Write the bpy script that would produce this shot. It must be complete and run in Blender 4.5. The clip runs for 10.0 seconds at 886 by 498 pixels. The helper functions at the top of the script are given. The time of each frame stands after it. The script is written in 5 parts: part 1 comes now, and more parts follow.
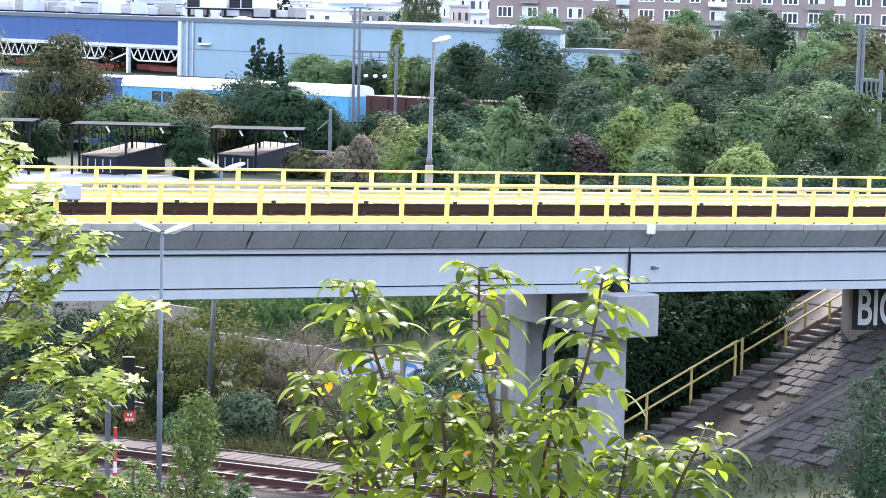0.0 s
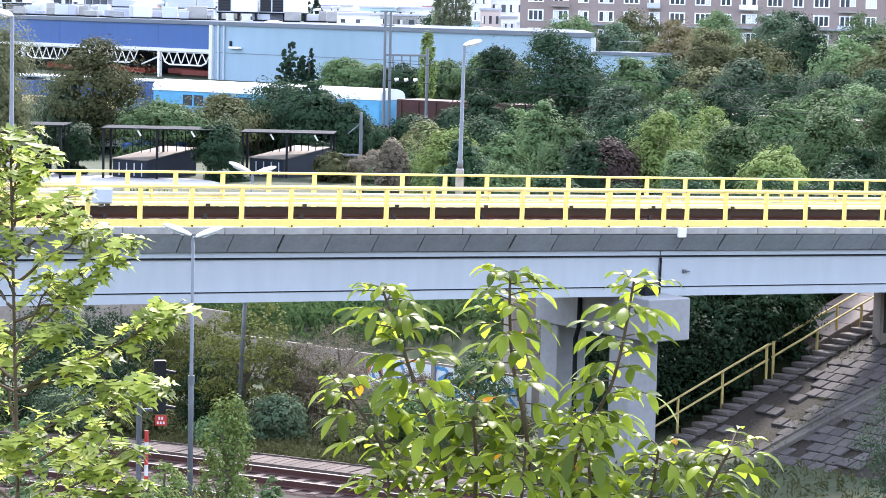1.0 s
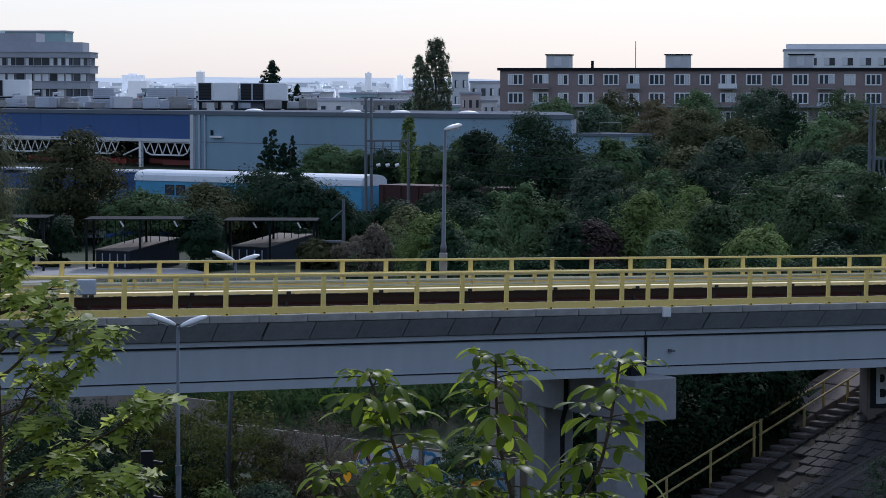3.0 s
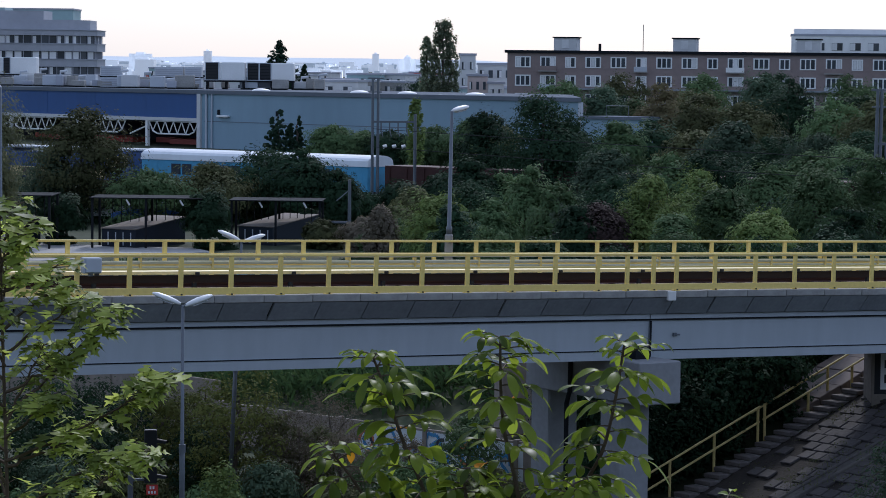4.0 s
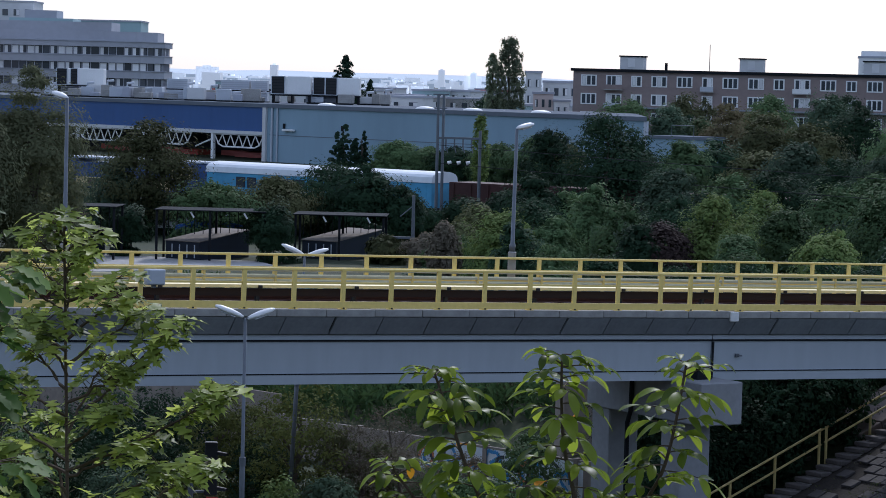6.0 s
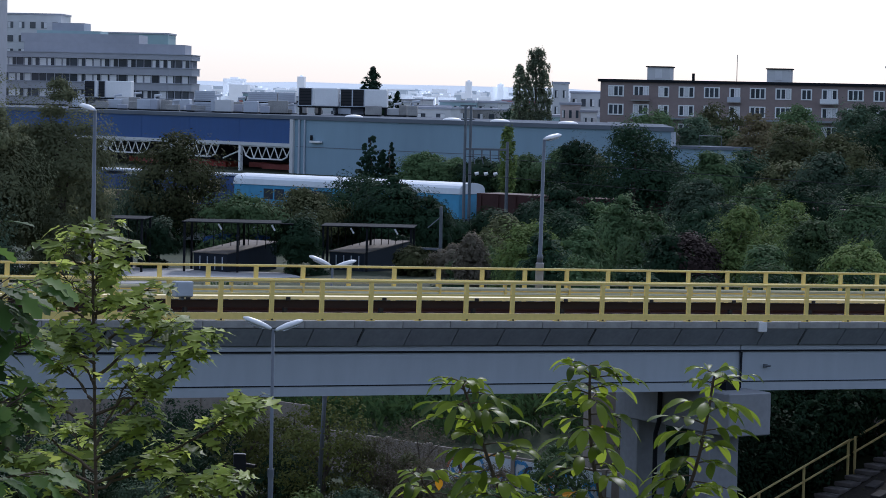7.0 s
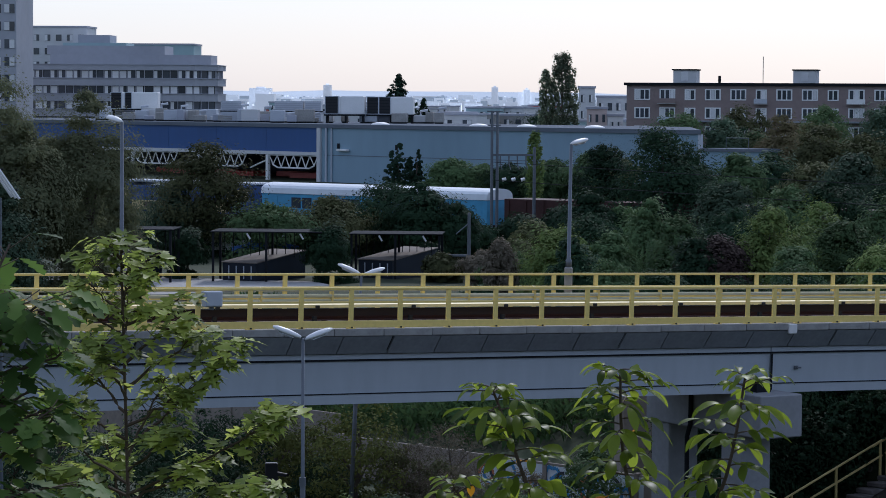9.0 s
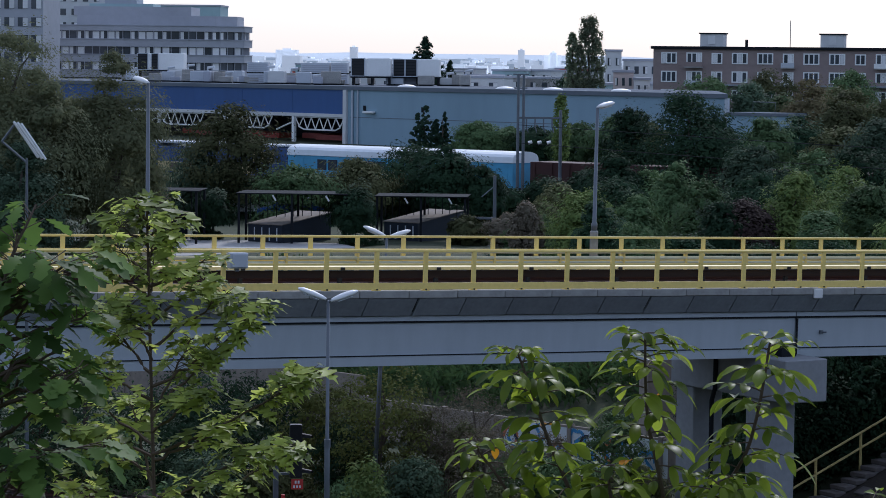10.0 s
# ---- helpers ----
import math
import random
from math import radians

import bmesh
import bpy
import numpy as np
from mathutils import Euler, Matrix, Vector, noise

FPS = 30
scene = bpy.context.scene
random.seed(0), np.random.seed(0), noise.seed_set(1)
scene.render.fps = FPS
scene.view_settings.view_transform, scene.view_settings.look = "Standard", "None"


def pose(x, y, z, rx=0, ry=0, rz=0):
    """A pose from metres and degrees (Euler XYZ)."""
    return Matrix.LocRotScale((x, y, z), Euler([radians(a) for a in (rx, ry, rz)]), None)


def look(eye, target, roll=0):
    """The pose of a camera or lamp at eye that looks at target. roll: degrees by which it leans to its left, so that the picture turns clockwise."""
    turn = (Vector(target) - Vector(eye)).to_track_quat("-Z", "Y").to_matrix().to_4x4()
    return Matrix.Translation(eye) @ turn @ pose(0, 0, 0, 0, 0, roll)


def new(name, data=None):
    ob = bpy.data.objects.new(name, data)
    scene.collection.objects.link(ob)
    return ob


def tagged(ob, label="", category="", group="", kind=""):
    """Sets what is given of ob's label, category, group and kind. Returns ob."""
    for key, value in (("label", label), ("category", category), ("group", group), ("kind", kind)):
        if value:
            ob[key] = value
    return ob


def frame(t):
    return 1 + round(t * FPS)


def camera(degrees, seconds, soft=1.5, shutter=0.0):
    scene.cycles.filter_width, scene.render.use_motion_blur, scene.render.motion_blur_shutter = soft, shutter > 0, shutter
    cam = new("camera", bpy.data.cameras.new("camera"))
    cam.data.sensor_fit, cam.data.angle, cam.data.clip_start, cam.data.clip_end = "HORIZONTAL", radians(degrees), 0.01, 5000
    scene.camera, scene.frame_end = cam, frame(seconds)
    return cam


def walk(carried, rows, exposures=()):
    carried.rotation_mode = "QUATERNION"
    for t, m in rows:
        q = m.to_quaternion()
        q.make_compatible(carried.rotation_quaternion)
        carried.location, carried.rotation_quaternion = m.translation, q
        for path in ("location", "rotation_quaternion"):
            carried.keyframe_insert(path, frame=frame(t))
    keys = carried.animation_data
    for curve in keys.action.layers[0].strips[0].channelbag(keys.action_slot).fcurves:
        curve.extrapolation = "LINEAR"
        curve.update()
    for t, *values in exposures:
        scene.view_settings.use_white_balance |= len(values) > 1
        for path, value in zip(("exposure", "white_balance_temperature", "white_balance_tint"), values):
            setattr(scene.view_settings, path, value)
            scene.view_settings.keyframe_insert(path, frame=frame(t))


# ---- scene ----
EYE = 13.3
cam = camera(18.0, 10.0, soft=0.8)
ROWS = [  # seconds, yaw, pitch, roll
    (0.0, 0.116, -5.121, -1.295), (0.5, 0.686, -5.116, -1.162), (1.0, 0.743, -5.063, -1.216),
    (1.5, 0.805, -4.551, -0.882), (2.0, 0.611, -3.673, -0.271), (2.5, 1.078, -2.984, 0.361),
    (3.0, 0.332, -3.332, -0.05), (3.2, 0.311, -3.629, -0.303), (4.3, 0.533, -3.712, -0.642),
    (4.5, 0.83, -3.436, -0.501), (5.0, 1.35, -3.411, -0.895), (5.2, 1.75, -3.507, -0.915),
    (6.3, 1.899, -3.368, -1.564), (6.5, 2.297, -3.42, -1.343), (7.0, 2.38, -3.175, -1.196),
    (7.5, 2.532, -3.549, -1.353), (8.0, 2.907, -3.101, -1.026), (8.5, 3.098, -3.052, -0.68),
    (9.0, 2.916, -3.051, -0.316), (9.5, 3.049, -3.492, -0.405), (10.0, 3.456, -3.82, -0.59),
]
EXPO = [(0.0, 1.59, 6400, 17), (1.2, 1.58, 6400, 17), (1.7, 1.02, 6150, 17), (2.0, 0.33, 6050, 17), (2.3, 0.01, 5850, 17), (3.0, -1.02, 5650, 15), (4.4, -0.79, 5650, 15), (5.2, -0.74, 5650, 15), (6.5, -0.82, 5650, 15), (7.5, -0.89, 5650, 15), (9.0, -1.01, 5650, 15), (10.0, -0.85, 5650, 15)]
walk(cam, [(t, pose(0, 0, EYE, 90 + p, r, y)) for t, y, p, r in ROWS], EXPO)

# ---- daylight: a bright veiled sky and a weak, wide sun behind the clouds ----
SUN_EL, SUN_AZ = radians(40), radians(8)
world = bpy.data.worlds.new("world")
scene.world = world
world.use_nodes = True
wn, wl = world.node_tree.nodes, world.node_tree.links
sky = wn.new("ShaderNodeTexSky")
sky.sky_type, sky.sun_disc = "NISHITA", False
sky.sun_elevation, sky.sun_rotation = SUN_EL, SUN_AZ
sky.air_density, sky.dust_density, sky.ozone_density = 1.0, 1.1, 2.0
veil = wn.new("ShaderNodeMix")  # thin cloud over the clear sky
veil.data_type = "RGBA"
veil.inputs["Factor"].default_value = 0.22
veil.inputs["B"].default_value = (18.6, 20.6, 23.6, 1)
wl.new(sky.outputs[0], veil.inputs["A"])
wl.new(veil.outputs["Result"], wn["Background"].inputs[0])
wn["Background"].inputs[1].default_value = 0.156
sun = new("sun", bpy.data.lights.new("sun", "SUN"))
sun.data.energy, sun.data.angle, sun.data.color = 3.0, radians(6), (1.0, 0.95, 0.86)
sun_dir = Vector((math.sin(SUN_AZ) * math.cos(SUN_EL), math.cos(SUN_AZ) * math.cos(SUN_EL), math.sin(SUN_EL)))
sun.matrix_world = look(sun_dir * 50, (0, 0, 0))


# ---- materials ----
def mat(name, color, rough=0.7, grain=6.0, amount=0.18, bump=0.0, metal=0.0, stain=0.35, stain_col=None, island=0.0, trans=0.0, spec=0.4, obj=0.0, stretch=(1, 1, 1)):
    """Two scales of variation over a base colour: fine grain, large stains; optional change per piece."""
    m = bpy.data.materials.new(name)
    m.use_nodes = True
    n, l = m.node_tree.nodes, m.node_tree.links
    b = n["Principled BSDF"]
    b.inputs["Roughness"].default_value, b.inputs["Metallic"].default_value = rough, metal
    b.inputs["Specular IOR Level"].default_value = spec
    tc = n.new("ShaderNodeTexCoord")
    mp = n.new("ShaderNodeMapping")
    mp.inputs["Scale"].default_value = stretch
    l.new(tc.outputs["Object"], mp.inputs[0])
    fine, big = n.new("ShaderNodeTexNoise"), n.new("ShaderNodeTexNoise")
    fine.inputs["Scale"].default_value, big.inputs["Scale"].default_value = grain, grain * 0.09
    fine.inputs["Detail"].default_value, big.inputs["Detail"].default_value = 6, 5
    l.new(mp.outputs[0], fine.inputs["Vector"])
    l.new(mp.outputs[0], big.inputs["Vector"])
    ramp = n.new("ShaderNodeMapRange")
    ramp.inputs["To Min"].default_value, ramp.inputs["To Max"].default_value = 1 - amount * 2, 1 + amount * 2
    l.new(fine.outputs["Fac"], ramp.inputs["Value"])
    mix = n.new("ShaderNodeMix")
    mix.data_type = "RGBA"
    dark = stain_col or tuple(c * 0.55 for c in color)
    mix.inputs["A"].default_value, mix.inputs["B"].default_value = (*color, 1), (*dark, 1)
    sr = n.new("ShaderNodeMapRange")
    sr.inputs["From Min"].default_value, sr.inputs["From Max"].default_value, sr.inputs["To Max"].default_value = 0.45, 0.75, stain
    l.new(big.outputs["Fac"], sr.inputs["Value"])
    l.new(sr.outputs[0], mix.inputs["Factor"])
    hsv = n.new("ShaderNodeHueSaturation")
    l.new(mix.outputs["Result"], hsv.inputs["Color"])
    value = ramp.outputs[0]
    if island or obj:
        rnd = n.new("ShaderNodeNewGeometry" if island else "ShaderNodeObjectInfo").outputs["Random Per Island" if island else "Random"]
        r2 = n.new("ShaderNodeMapRange")
        k = island or obj
        r2.inputs["To Min"].default_value, r2.inputs["To Max"].default_value = 1 - k, 1 + k
        l.new(rnd, r2.inputs["Value"])
        mul = n.new("ShaderNodeMath")
        mul.operation = "MULTIPLY"
        l.new(value, mul.inputs[0])
        l.new(r2.outputs[0], mul.inputs[1])
        value = mul.outputs[0]
    if island:  # each plant a little lighter or darker than its neighbour
        oi = n.new("ShaderNodeObjectInfo").outputs["Random"]
        r4 = n.new("ShaderNodeMapRange")
        r4.inputs["To Min"].default_value, r4.inputs["To Max"].default_value = 0.72, 1.4
        l.new(oi, r4.inputs["Value"])
        m4 = n.new("ShaderNodeMath")
        m4.operation = "MULTIPLY"
        l.new(value, m4.inputs[0])
        l.new(r4.outputs[0], m4.inputs[1])
        value = m4.outputs[0]
        r3 = n.new("ShaderNodeMapRange")
        r3.inputs["To Min"].default_value, r3.inputs["To Max"].default_value = 0.5 + 0.014, 0.5 - 0.016
        l.new(rnd, r3.inputs["Value"])
        l.new(r3.outputs[0], hsv.inputs["Hue"])
    l.new(value, hsv.inputs["Value"])
    l.new(hsv.outputs[0], b.inputs["Base Color"])
    if bump:
        bp = n.new("ShaderNodeBump")
        bp.inputs["Strength"].default_value, bp.inputs["Distance"].default_value = bump, 0.02
        l.new(fine.outputs["Fac"], bp.inputs["Height"])
        l.new(bp.outputs[0], b.inputs["Normal"])
    if trans:
        tr = n.new("ShaderNodeBsdfTranslucent")
        l.new(hsv.outputs[0], tr.inputs["Color"])
        ms = n.new("ShaderNodeMixShader")
        ms.inputs[0].default_value = trans
        l.new(b.outputs[0], ms.inputs[1])
        l.new(tr.outputs[0], ms.inputs[2])
        l.new(ms.outputs[0], n["Material Output"].inputs["Surface"])
    return m


YELLOW = mat("yellow_rail_paint", (0.95, 0.72, 0.22), 0.45, 9, 0.06, 0.1, stain=0.25, stain_col=(0.74, 0.56, 0.2))
YELLOW_PALE = mat("faded_yellow_paint", (0.62, 0.49, 0.19), 0.5, 9, 0.12, 0.1, stain=0.5, stain_col=(0.4, 0.27, 0.1))
YELLOW_COVER = mat("cream_yellow_cover", (0.85, 0.68, 0.3), 0.5, 6, 0.08, 0.1, stain=0.4, stain_col=(0.7, 0.55, 0.28))
STEEL_BLUE = mat("pale_grey_girder_paint", (0.42, 0.46, 0.5), 0.5, 3, 0.05, 0.05, stain=0.4, stain_col=(0.43, 0.46, 0.5), stretch=(1, 1, 0.25))
CONC = mat("concrete", (0.34, 0.3315, 0.3145), 0.85, 7, 0.14, 0.3, stain=0.6)
CONC_DARK = mat("weathered_concrete_panel", (0.29, 0.31, 0.335), 0.85, 7, 0.12, 0.3, stain=0.5, obj=0.08)
CONC_WARM = mat("warm_grey_concrete", (0.2465, 0.2082, 0.1742), 0.9, 5, 0.14, 0.3, stain=0.55)
CONC_PIER = mat("pier_concrete", (0.2932, 0.2996, 0.3124), 0.8, 5, 0.1, 0.2, stain=0.4)
SLAB = mat("old_paving_slab", (0.072, 0.064, 0.062), 0.9, 8, 0.2, 0.4, stain=0.7, stain_col=(0.12, 0.11, 0.09), obj=0.2)
STEP = mat("worn_concrete_step", (0.15, 0.13, 0.122), 0.9, 9, 0.18, 0.4, stain=0.5, obj=0.15)
RUST = mat("rusty_rail_steel", (0.08, 0.034, 0.03), 0.6, 20, 0.25, 0.2, stain=0.5)
THIRD = mat("dark_rail_cover", (0.02, 0.009, 0.008), 0.7, 10, 0.2)
PIPE = mat("pale_cream_pipe", (0.78, 0.73, 0.5), 0.5, 4, 0.08, stain=0.5, stain_col=(0.7, 0.6, 0.25))
RAILTOP = mat("worn_rail_head", (0.4, 0.36, 0.34), 0.35, 20, 0.15, metal=0.7)
BALLAST = mat("rust_stained_ballast", (0.05, 0.028, 0.025), 0.95, 14, 0.4, 0.9, stain=0.6, stain_col=(0.07, 0.045, 0.04))
SLEEPER = mat("sleeper_wood", (0.12, 0.085, 0.075), 0.9, 12, 0.3, 0.4, stain=0.4, obj=0.2)
PLANK = mat("grey_walkway_wood", (0.11, 0.085, 0.075), 0.9, 14, 0.25, 0.4, stain=0.4, obj=0.2)
GALV = mat("galvanised_pole", (0.1519, 0.1688, 0.1913), 0.45, 8, 0.08, metal=0.3, stain=0.3)
LAMPHEAD = mat("white_lamp_housing", (0.8, 0.8, 0.8), 0.4, 5, 0.03, stain=0.2)
LAMPGLASS = mat("dull_lamp_bowl", (0.55, 0.57, 0.6), 0.2, 5, 0.05, stain=0.2)
BLACK = mat("black_paint", (0.015, 0.016, 0.02), 0.5, 8, 0.1)
DARK = mat("dark_steel", (0.018, 0.02, 0.024), 0.85, 8, 0.1, stain=0.2, spec=0.1)
WHITE = mat("white_paint", (0.8, 0.8, 0.79), 0.5, 5, 0.04, stain=0.2)
RED = mat("red_paint", (0.6, 0.06, 0.05), 0.5, 5, 0.06, stain=0.3)
SALMON = mat("faded_red_panel", (0.55, 0.14, 0.12), 0.6, 2, 0.08, stain=0.3)
SALMON_PALE = mat("pale_pink_render", (0.62, 0.5, 0.46), 0.85, 0.8, 0.06, stain=0.3)
GREYBOX = mat("grey_cabinet_paint", (0.5, 0.53, 0.58), 0.5, 5, 0.04, stain=0.2)
HALL_BLUE = mat("deep_blue_cladding", (0.03, 0.09, 0.26), 0.5, 1.2, 0.06, stain=0.3, stretch=(1, 1, 0.2))
HALL_PALE = mat("pale_blue_grey_cladding", (0.25, 0.36, 0.44), 0.6, 0.8, 0.04, stain=0.35, stretch=(1, 1, 0.25))
HALL_EDGE = mat("grey_roof_edge", (0.16, 0.18, 0.21), 0.95, 2, 0.05, stain=0.3, spec=0.05)
# Near-black for shade inside the hall; also on the coach window surrounds.
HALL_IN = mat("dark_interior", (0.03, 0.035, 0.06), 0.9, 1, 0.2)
ROOF = mat("roof_felt", (0.3, 0.31, 0.32), 0.9, 1, 0.12, stain=0.5)
BRICKISH = mat("brown_pink_render", (0.28, 0.22, 0.205), 0.9, 1.2, 0.08, 0.1, stain=0.4, stain_col=(0.2, 0.14, 0.125))
OFFICE = mat("grey_office_panel", (0.4, 0.41, 0.45), 0.8, 0.8, 0.06, stain=0.3)
OFFICE_DARK = mat("dark_office_band", (0.392, 0.406, 0.462), 0.8, 0.8, 0.06, stain=0.3)
PALEBLDG = mat("pale_facade", (0.62, 0.62, 0.62), 0.85, 0.6, 0.06, stain=0.3)
TEAL = mat("pale_teal_panel", (0.35, 0.48, 0.5), 0.7, 0.6, 0.05, stain=0.3)
GLASS_DARK = mat("dark_window_glass", (0.05, 0.06, 0.075), 0.12, 2, 0.1, spec=0.6, obj=0.3)
BLIND = mat("white_window_blind", (0.7, 0.7, 0.7), 0.5, 2, 0.05, obj=0.12)
COACH_BLUE = mat("sky_blue_coach_paint", (0.09, 0.34, 0.55), 0.5, 2, 0.1, stain=0.55, stain_col=(0.06, 0.2, 0.33))
COACH_ROOF = mat("white_coach_roof", (0.72, 0.76, 0.8), 0.5, 2, 0.05, stain=0.4, stain_col=(0.5, 0.54, 0.58), stretch=(1, 1, 0.3))
LOCO_BLUE = mat("dark_blue_loco_paint", (0.03, 0.07, 0.2), 0.45, 2, 0.08, stain=0.3)
LOCO_CREAM = mat("cream_loco_paint", (0.6, 0.47, 0.24), 0.5, 2, 0.08, stain=0.4)
WAGON = mat("rust_brown_wagon", (0.06, 0.023, 0.02), 0.75, 3, 0.15, 0.2, stain=0.6)
GRASS = mat("grass", (0.0325, 0.0442, 0.0169), 0.95, 3, 0.35, 0.6, stain=0.6, stain_col=(0.04, 0.04, 0.022))
YARD = mat("pale_concrete_yard", (0.42, 0.41, 0.4), 0.9, 2, 0.1, stain=0.5)
GRAVEL = mat("cess_gravel", (0.0343, 0.0284, 0.0225), 0.95, 12, 0.35, 0.8, stain=0.6)
SOIL = mat("dark_dry_soil", (0.022, 0.017, 0.013), 0.95, 10, 0.35, 0.8, stain=0.6, stain_col=(0.035, 0.028, 0.02))
BARK = mat("bark", (0.1, 0.08, 0.065), 0.95, 12, 0.3, 0.5, stretch=(1, 1, 0.3))
TWIG = mat("young_twig", (0.12, 0.085, 0.06), 0.8, 20, 0.2)


def leafmat(name, c, trans=0.25, var=0.1, rough=0.7, spec=0.06):
    # On leaves the large stains imitate lit and shaded clumps of the crown.
    return mat(name, c, rough, 6, 0.2, stain=0.5, island=var, trans=trans, spec=spec)


LEAF_MID = leafmat("mid_green_leaves", (0.1, 0.158, 0.068))
LEAF_DARK = leafmat("dark_green_leaves", (0.03, 0.06, 0.031))
LEAF_BLUE = leafmat("blue_green_leaves", (0.075, 0.115, 0.07))
LEAF_LIGHT = leafmat("light_green_leaves", (0.165, 0.225, 0.07))
LEAF_OLIVE = leafmat("olive_leaves", (0.092, 0.1, 0.045))
LEAF_HEDGE = leafmat("yellowish_hedge_leaves", (0.105, 0.12, 0.035))
LEAF_BROWN = leafmat("browning_leaves", (0.17, 0.145, 0.075))
LEAF_PURPLE = leafmat("purple_leaves", (0.048, 0.034, 0.031))
LEAF_GREY = leafmat("grey_dry_twigs", (0.16, 0.138, 0.1))
LEAF_CONIFER = leafmat("conifer_needles", (0.025, 0.05, 0.03), 0.1)
LEAF_WILLOW = leafmat("willow_leaves", (0.19, 0.205, 0.11), 0.4)
LEAF_POPLAR = leafmat("poplar_leaves", (0.22, 0.26, 0.17), 0.6, 0.5)
LEAF_CORN = leafmat("maize_blades", (0.0735, 0.126, 0.0473), 0.3)
LEAF_WALNUT = leafmat("walnut_leaflets", (0.27, 0.36, 0.035), 0.6, 0.6, 0.4, 0.3)
LEAF_MAPLE = leafmat("young_maple_leaves", (0.4, 0.48, 0.11), 0.6, 0.6, 0.45, 0.25)
LEAF_OAK = leafmat("oak_leaves", (0.15, 0.26, 0.06), 0.45, 0.5, 0.55, 0.12)
LEAF_AUTUMN = leafmat("yellow_orange_leaves", (0.55, 0.27, 0.02), 0.4, 0.4)


# ---- building helpers ----
class Geo:
    """Collects vertices and faces of one mesh."""

    def __init__(self):
        self.v, self.f = [], []

    def add(self, verts, faces):
        k = len(self.v)
        self.v += [tuple(p) for p in verts]
        self.f += [tuple(i + k for i in q) for q in faces]
        return self

    def box(self, x0, x1, y0, y1, z0, z1, c=0.0):
        """A block; c cuts its upright and lying edges off."""
        if not c:
            p = [(x, y, z) for z in (z0, z1) for x, y in ((x0, y0), (x1, y0), (x1, y1), (x0, y1))]
            return self.add(p, [(3, 2, 1, 0), (4, 5, 6, 7), (0, 1, 5, 4), (1, 2, 6, 5), (2, 3, 7, 6), (3, 0, 4, 7)])
        rings = []
        for z, i in ((z0, c), (z0 + c, 0), (z1 - c, 0), (z1, c)):
            a, b, d, e = x0 + i, x1 - i, y0 + i, y1 - i
            rings.append([(a + c, d, z), (b - c, d, z), (b, d + c, z), (b, e - c, z), (b - c, e, z), (a + c, e, z), (a, e - c, z), (a, d + c, z)])
        f = [tuple(range(7, -1, -1)), tuple(range(24, 32))]
        f += [(r * 8 + i, r * 8 + (i + 1) % 8, r * 8 + 8 + (i + 1) % 8, r * 8 + 8 + i) for r in range(3) for i in range(8)]
        return self.add([p for r in rings for p in r], f)

    def tube(self, path, radii, n=8, cap=True):
        """A round bar through the points of path."""
        pts = [Vector(p) for p in path]
        radii = radii if isinstance(radii, (list, tuple)) else [radii] * len(pts)
        verts, faces = [], []
        for i, p in enumerate(pts):
            d = (pts[min(i + 1, len(pts) - 1)] - pts[max(i - 1, 0)]).normalized()
            a = d.orthogonal().normalized() if abs(d.z) < 0.9 else Vector((1, 0, 0)) - d * d.x
            a.normalize()
            b = d.cross(a)
            verts += [p + (a * math.cos(2 * math.pi * k / n) + b * math.sin(2 * math.pi * k / n)) * radii[i] for k in range(n)]
        for i in range(len(pts) - 1):
            faces += [(i * n + k, i * n + (k + 1) % n, (i + 1) * n + (k + 1) % n, (i + 1) * n + k) for k in range(n)]
        if cap:
            faces += [tuple(range(n - 1, -1, -1)), tuple(range((len(pts) - 1) * n, len(pts) * n))]
        return self.add(verts, faces)

    def extrude(self, prof, x0, x1):
        """A closed (y, z) outline drawn along x."""
        n = len(prof)
        v = [(x0, y, z) for y, z in prof] + [(x1, y, z) for y, z in prof]
        return self.add(v, [(i, (i + 1) % n, n + (i + 1) % n, n + i) for i in range(n)] + [tuple(range(n - 1, -1, -1)), tuple(range(n, 2 * n))])

    def mesh(self, name, material):
        me = bpy.data.meshes.new(name)
        me.from_pydata(self.v, [], self.f)
        bm = bmesh.new()
        bm.from_mesh(me)
        bmesh.ops.recalc_face_normals(bm, faces=bm.faces)
        bm.to_mesh(me)
        bm.free()
        me.materials.append(material)
        return me


def thing(name, m, label, category, group="", kind=""):
    ob = new(name)
    ob.empty_display_size = 0.2
    ob.matrix_world = m
    return tagged(ob, label, category, group, kind)


def part(name, geo, material, parent, label="", m=None, smooth=False, bevel=0.0):
    """One mesh object under a thing or a part; geo may be a finished mesh that alike pieces share."""
    me = geo if isinstance(geo, bpy.types.Mesh) else geo.mesh(name, material)
    ob = new(name, me)
    ob.parent = parent
    if m is not None:
        ob.matrix_local = m
    if label:
        ob["label"] = label
    if smooth:
        me.shade_smooth()
    if bevel:
        b = ob.modifiers.new("bevel", "BEVEL")
        b.width, b.segments = bevel, 2
    return ob


def single(name, geo, material, m, label, category, group="", kind="", smooth=False):
    ob = new(name, geo.mesh(name, material))
    ob.matrix_world = m
    if smooth:
        ob.data.shade_smooth()
    return tagged(ob, label, category, group, kind)


def G():
    return Geo()
# ---- ground: one sheet from the camera's hillside over the cutting and the plateau to the horizon ----
def smooth_step(a, b, x):
    t = min(1, max(0, (x - a) / (b - a)))
    return t * t * (3 - 2 * t)


BX, BY, BANG, BTILT = -9.8, 70.2, 32.9, 1.46
BU = Vector((math.cos(radians(BANG)), math.sin(radians(BANG)), 0))
BN = Vector((-BU.y, BU.x, 0))


